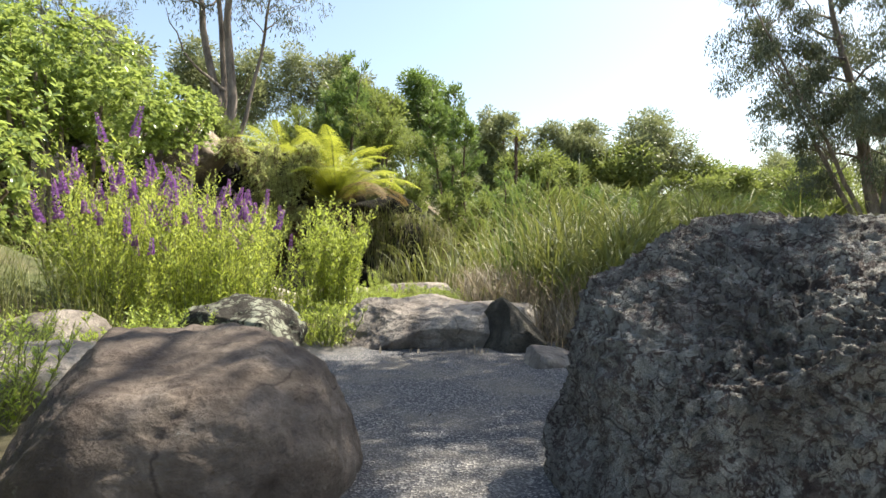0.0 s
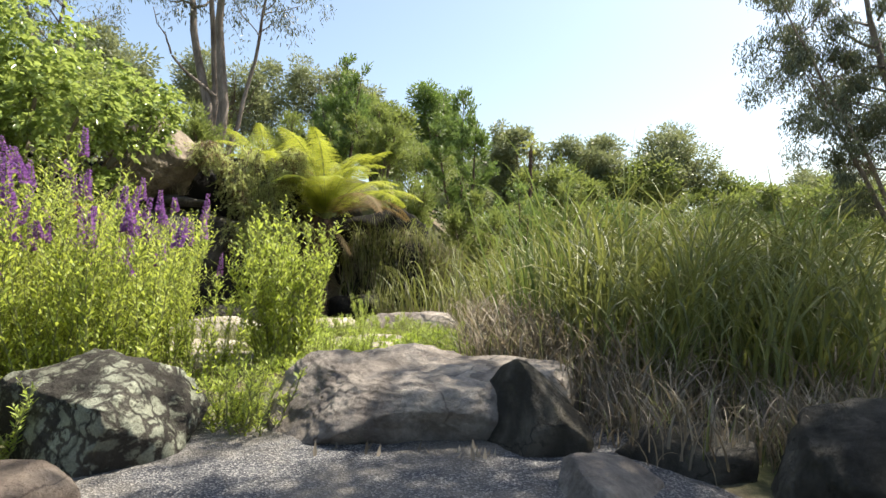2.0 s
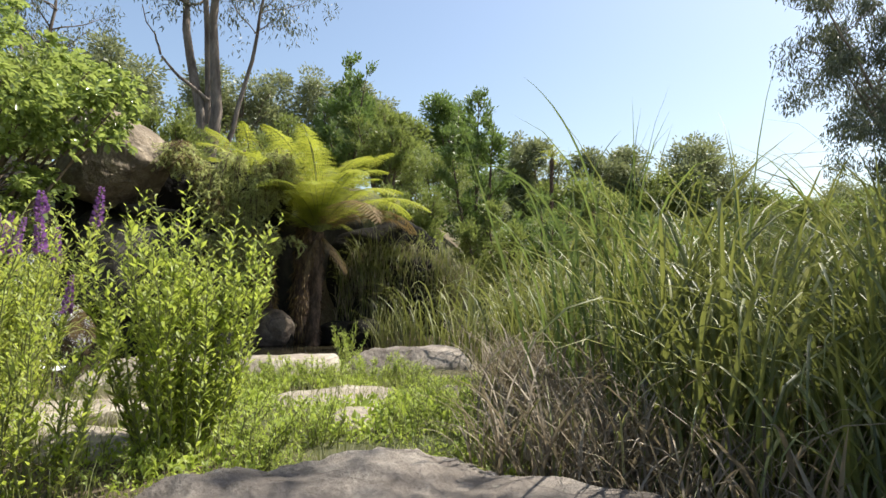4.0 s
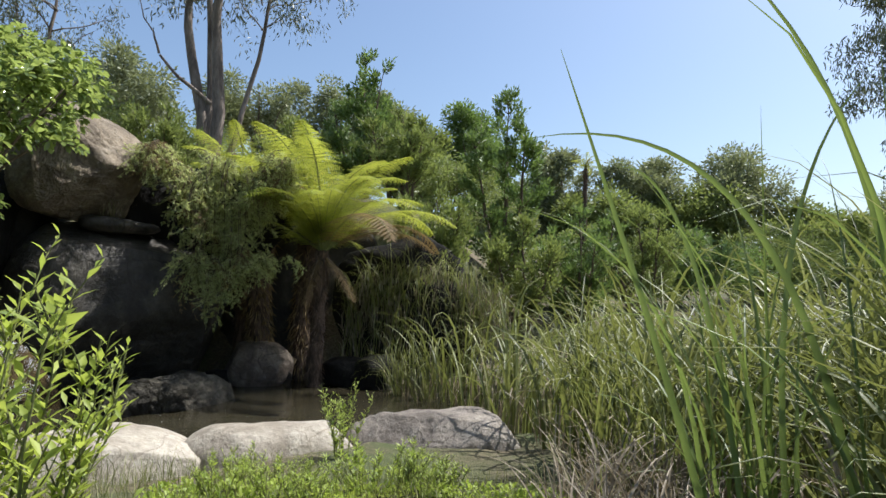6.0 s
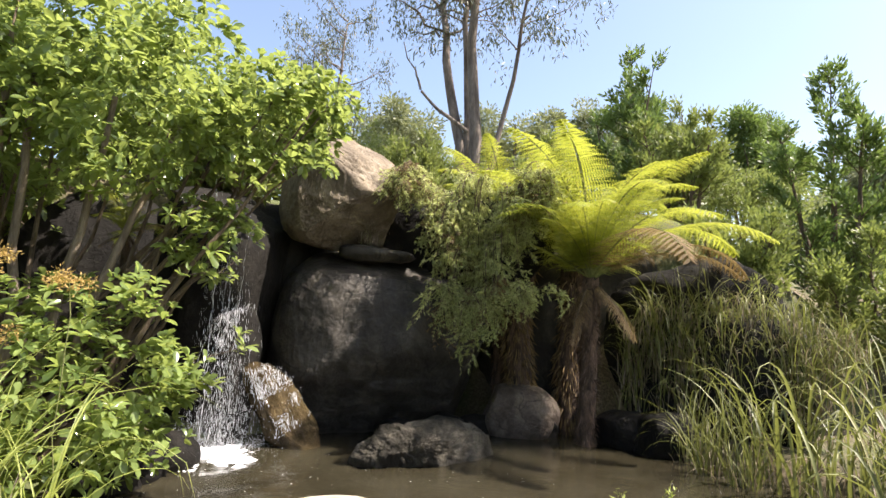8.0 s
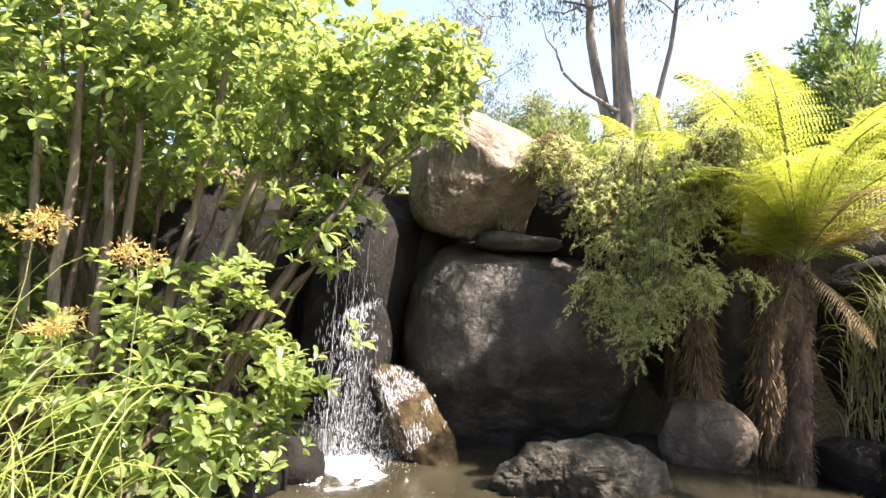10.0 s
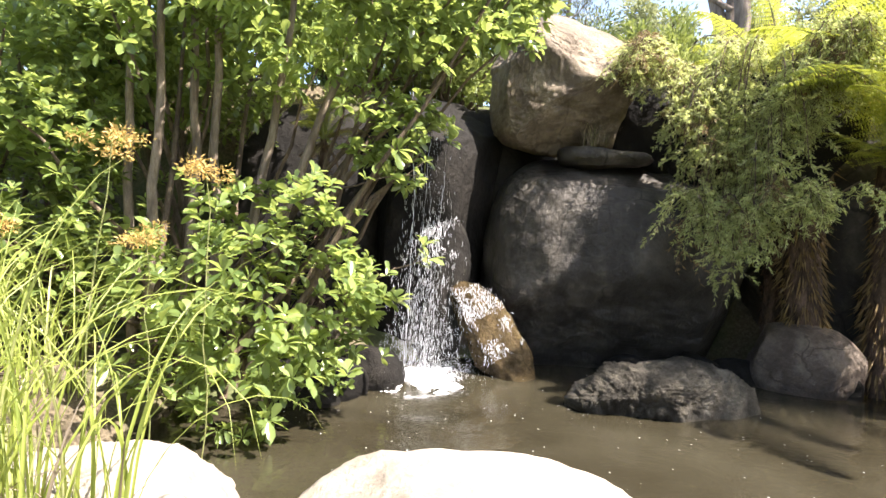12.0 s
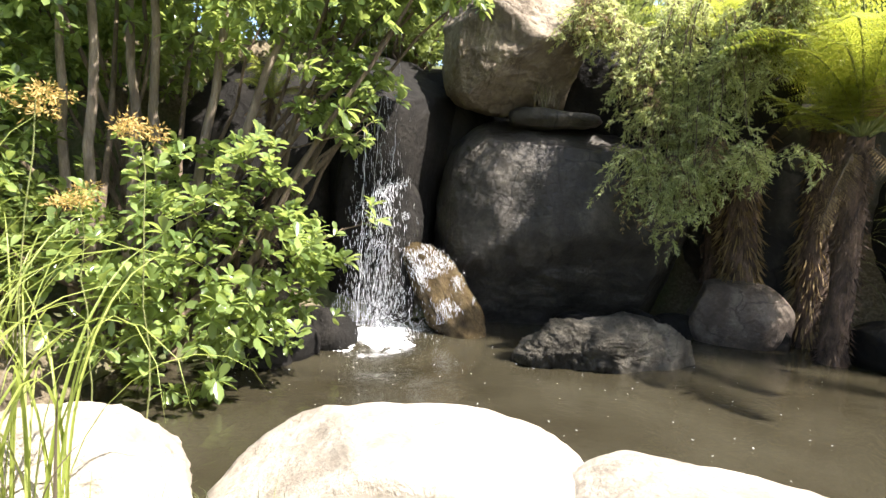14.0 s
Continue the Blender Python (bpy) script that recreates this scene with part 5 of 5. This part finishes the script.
reed_clump("yellow-green grass tuft beside the top boulder", 0.75, 70, 490, 0.3, 0.5, 0.012, (-6.75, 18.95, 4.45), "grass_tuft", 1.8, 0.8, "grass on the cliff top", SEDGE)
for i, (x, y) in enumerate([(-1.75, 19.3), (-1.3, 18.8), (-2.1, 19.9)]):
    reed_clump("pale sedge arching over the pond", 2.1, 46, 466 + i, 0.22, 0.5, 0.016, (x, y, -0.35), "sedge", 2.3, 1.2, "sedges under the fern")


def reed_bed():
    r = np.random.default_rng(440)
    n = 6000
    x, y = r.uniform(-2, 18, n), r.uniform(12, 28, n)
    ok = (x > 1.4 - 0.36 * (y - 12)) & (y < 20 + 0.5 * np.clip(x, 0, 14))
    x, y = x[ok], y[ok]
    base = np.stack([x, y, np.maximum(ground_height(x, y), -0.35)], 1)
    n = len(x)
    tagged(solid("reed_bed", mesh("reed_bed", *blades(base, r.uniform(1.4, 2.8, n), 0.042 * r.uniform(0.6, 1.4, n), 1.1 * r.random(n), 0.5 + 3.0 * r.random(n), r, 9)), REED), "wide bed of arching green reeds", "reeds", kind="stuff")
    pick = r.random(n) < 0.4
    n = int(pick.sum())
    tagged(solid("dry_reed_bed", mesh("dry_reed_bed", *blades(base[pick] + r.normal(0, 0.1, (n, 3)) * np.array([1, 1, 0]), r.uniform(0.7, 1.5, n), 0.024, 1.4 * r.random(n), 0.4 + 2.6 * r.random(n), r, 7)), DRY), "dry brown blades among green reeds", "reeds", kind="stuff")


def ground_cover():
    """Low weeds and grass between the stones."""
    r = np.random.default_rng(470)
    n = 40000
    x, y = r.uniform(-5.5, 1.0, n), r.uniform(7.9, 13.6, n)
    patch = np.array([noise.noise(Vector((a * 0.9, b * 0.9, 2.0))) for a, b in zip(x, y)])
    ok = (patch > -0.28) & (y < 12.6) & ((x > -2.6) | (y < 10.2)) & (np.hypot(x + 1.45, y - 11.2) < 3.0 + 2 * (y < 10.5)) & ~((np.abs(x + 1.15) < 0.6) & (np.abs(y - 11.15) < 0.42))
    x, y, patch = x[ok], y[ok], patch[ok]
    n = len(x)
    base = np.stack([x, y, ground_height(x, y) + r.uniform(0, 0.12, n)], 1)
    w = r.normal(size=(n, 3)) * 0.7 + np.array([0, 0, 0.8])
    L = r.uniform(0.03, 0.085, n) * (1 + patch)
    tagged(solid("ground_cover", mesh("ground_cover", *leaves(base, w, L, L * 0.35, r)), WEED, smooth=False), "bright green low weeds between stones", "weeds", kind="stuff")
    n = 6000
    x, y = r.uniform(-5.5, 1.2, n), r.uniform(7.9, 13.2, n)
    ok = (np.hypot(x + 1.45, y - 11.2) < 2.9) | (y < 10)
    x, y = x[ok], y[ok]
    n = len(x)
    base = np.stack([x, y, ground_height(x, y) - 0.02], 1)
    tagged(solid("grass", mesh("grass", *blades(base, r.uniform(0.12, 0.4, n), 0.006, 0.8 * r.random(n), 1.5 * r.random(n), r, 4)), REED), "thin green grass among weeds", "grass", kind="stuff")
    n = 700
    x, y = r.uniform(-2.2, 1.6, n), r.uniform(-1, 7.0, n)
    base = np.stack([x, y, ground_height(x, y) + 0.026], 1)
    w = r.normal(size=(n, 3)) * np.array([1, 1, 0.08])
    L = r.uniform(0.03, 0.11, n)
    m = 22
    foot = np.stack([r.uniform(-0.75, 0.65, m), r.uniform(6.28, 6.5, m), np.full(m, 0.02)], 1)
    base, w = np.concatenate([base, foot]), np.concatenate([w, r.normal(size=(m, 3)) * np.array([0.6, 0.3, 0.2]) + np.array([0, 0.5, 0.7])])
    L = np.concatenate([L, r.uniform(0.08, 0.17, m)])
    tagged(solid("leaf_litter", mesh("leaf_litter", *leaves(base, w, L, L * 0.2, r, -0.05, 0.1, 0.97)), DRY, smooth=False), "dry gum leaves scattered on the path", "leaf litter", kind="stuff")


reed_bed()
ground_cover()


# ---- the waterfall ----
def waterfall():
    r = np.random.default_rng(480)
    t = thing("waterfall", (-8.2, 15.62, WATER), "thin waterfall of white drops splashing into the pond", "waterfall")
    side = np.array([0.62, 0.78, 0.0])
    out = np.array([0.78, -0.62, 0.0])

    def fall(u, s):
        """A point s of the way down the drop that leaves the lip at u."""
        return side * u[:, None] + out * (0.02 + 0.16 * np.sqrt(s))[:, None] + np.array([0, 0, 1.0]) * (4.35 * (1 - s))[:, None]

    for k in range(4):
        u0 = [-0.32, -0.24, 0.0, 0.2][k]
        s = np.linspace(0, 0.96, 60)
        line = fall(np.full(60, u0) + np.cumsum(r.normal(0, 0.008, 60)), s)
        rad = np.abs(0.010 * np.array([noise.noise(Vector((k * 9.1, q * 16, 0))) for q in s])) * [1.5, 0.8, 0.5, 0.4][k] + 0.0005
        solid("stream", mesh("stream", *tube(line, rad, 5)), FOAM, t, "thin falling thread of water")
    n = 2700
    u = np.clip(r.normal(-0.05, 0.22, n), -0.45, 0.5)
    s = r.random(n) ** 0.36
    p = fall(u * (0.45 + 0.85 * s), s) + r.normal(0, 0.05, (n, 3)) * s[:, None]
    w = np.tile([0, 0, -1.0], (n, 1)) + r.normal(0, 0.05, (n, 3))
    L = r.uniform(0.03, 0.13, n)
    v1 = cards(p, w, L, r.uniform(0.0016, 0.0045, n), r)
    tagged(solid("spray", mesh("spray", *v1), FOAM, t, "white water drops"), kind="stuff")
    # white flecks: running water, with the sun's glints on it laid on as shapes
    for wet, count, facing in ((wet_rock, 3000, Vector((0.45, -0.55, 0.7))), (splash_rock, 2200, Vector((0.35, -0.45, 0.8)))):
        at = wet.matrix_basis
        turn = at.to_3x3()
        spots = [at @ q.co - t.location for q in wet.data.vertices if (turn @ q.normal).normalized().dot(facing) > 0.72 and q.co.z > -0.25]
        pick = np.array([spots[i] for i in r.integers(0, len(spots), count)])
        patchy = np.array([noise.noise(Vector(q) * 4.0) for q in pick]) > -0.12
        pick = pick[patchy] + r.normal(0, 0.025, (patchy.sum(), 3))
        n = len(pick)
        film = cards(pick + np.array([0.012, -0.012, 0.012]) + r.normal(0, 0.014, (n, 3)), np.tile([0.45, -0.2, -1.0], (n, 1)) + r.normal(0, 0.14, (n, 3)), r.uniform(0.02, 0.08, n), r.uniform(0.002, 0.006, n), r)
        tagged(solid("glinting_film", mesh("glinting_film", *film), FOAM, t, "white flecks for running water and its sun glints on the rock"), kind="stuff")
    n = 6000
    a, rr = r.uniform(0, 6.28, n), np.abs(r.normal(0, 0.36, n))
    p = np.stack([np.cos(a) * rr * 0.8, np.sin(a) * rr * 1.6, 0.02 + 1.5 * r.random(n) ** 4 * np.exp(-rr * 2.2)], 1)
    w = r.normal(size=(n, 3)) + np.array([0, 0, 0.8])
    tagged(solid("splash", mesh("splash", *cards(p, w, r.uniform(0.006, 0.022, n), r.uniform(0.003, 0.009, n), r)), FOAM, t, "white splashing drops"), kind="stuff")
    m = 96
    th, q = np.meshgrid(np.linspace(0, 2 * np.pi, m, endpoint=False), np.linspace(0, 1, 34))
    edge = 1 + 0.28 * np.sin(th * 3 + 1) + 0.17 * np.sin(th * 7) + 0.12 * np.sin(th * 13 + 2)
    x, y = np.cos(th) * q * 0.72 * edge, np.sin(th) * q * 1.2 * edge
    hh = np.array([noise.noise(Vector((a * 7, b * 7, 0))) + 0.6 * noise.noise(Vector((a * 19, b * 19, 4))) for a, b in zip(x.ravel(), y.ravel())])
    z = 0.03 + 0.09 * hh * (1 - 0.5 * q.ravel()) + 0.05 * (1 - q.ravel()) ** 2 - 0.075 * q.ravel() ** 1.3
    v = np.stack([x.ravel(), y.ravel() - 0.3, z], 1)
    f = [[i * m + j, i * m + (j + 1) % m, (i + 1) * m + (j + 1) % m, (i + 1) * m + j] for i in range(33) for j in range(m)]
    solid("foam", mesh("foam", v, f), FOAM, t, "churned white foam")
    n = 420
    x, y = r.uniform(-8.2, -1.5, n), r.uniform(13, 19, n)
    d = np.hypot(x + 8, y - 15)
    ok = inside(x, y, POOL) & (r.random(n) < np.exp(-d * 0.25) + 0.15)
    x, y = x[ok], y[ok]
    base = np.stack([x, y, np.full(len(x), WATER + 0.02)], 1)
    w = r.normal(size=(len(x), 3)) * np.array([1, 1, 0.02])
    tagged(solid("bubbles", mesh("bubbles", *leaves(base, w, r.uniform(0.008, 0.03, len(x)), r.uniform(0.007, 0.018, len(x)), r, 0, 0.1, 0.98)), FOAM, smooth=False), "white bubbles and flecks drifting on the pond", "bubbles", kind="stuff")


waterfall()


def papyrus(label, place, height, seed):
    r = np.random.default_rng(seed)
    t = thing("papyrus", place, label, "sedge", "papyrus stalks by the pond")
    line = wander((0, 0, -0.2), (0.25 * r.normal(), 0.25 * r.normal(), height), 9, 0.03, r)
    solid("stalk", mesh("stalk", *tube(line, np.linspace(0.007, 0.004, 9), 6)), STALK, t)
    n = 420
    d = unit(r.normal(size=(n, 3)) * np.array([1, 1, 0.45]) + np.array([0, 0, 0.15]))
    lobe = r.integers(0, 7, n)
    p = line[-1] + r.normal(0, 0.1, (7, 3))[lobe] * np.array([1, 1, 0.4]) + d * (0.085 * r.random(n) ** 0.6)[:, None]
    solid("flower_head", mesh("flower_head", *cards(p, d + r.normal(size=d.shape) * 0.6, r.uniform(0.02, 0.05, n), 0.012, r)), RUST, t, "rusty orange flower head", smooth=False)["kind"] = "stuff"


for i, (x, y, z, h) in enumerate([(-5.9, 11.6, -0.2, 2.45), (-5.9, 12.1, -0.2, 2.3), (-6.2, 11.9, -0.2, 1.8), (-6.3, 11.3, -0.2, 1.9)]):
    papyrus("thin stalk topped by a rusty papyrus flower head", (x, y, z), h, 520 + i)

# tree over the path, whose shade dapples the rocks
limb_tree("gum tree leaning over the path", at_ground(9.05, 6.3), [(-4.4, 0.6, 9.6, 0.3), (-3.8, 1.9, 9.2, 0.25), (-5.6, -0.6, 9.4, 0.25), (-1.0, 2.4, 10.2, 0.25), (0.2, 3.6, 9.8, 0.22), (0.6, 6.4, 9.8, 0.2)], GUM, 501, 0.30, 105, 0.42, first=0.74)
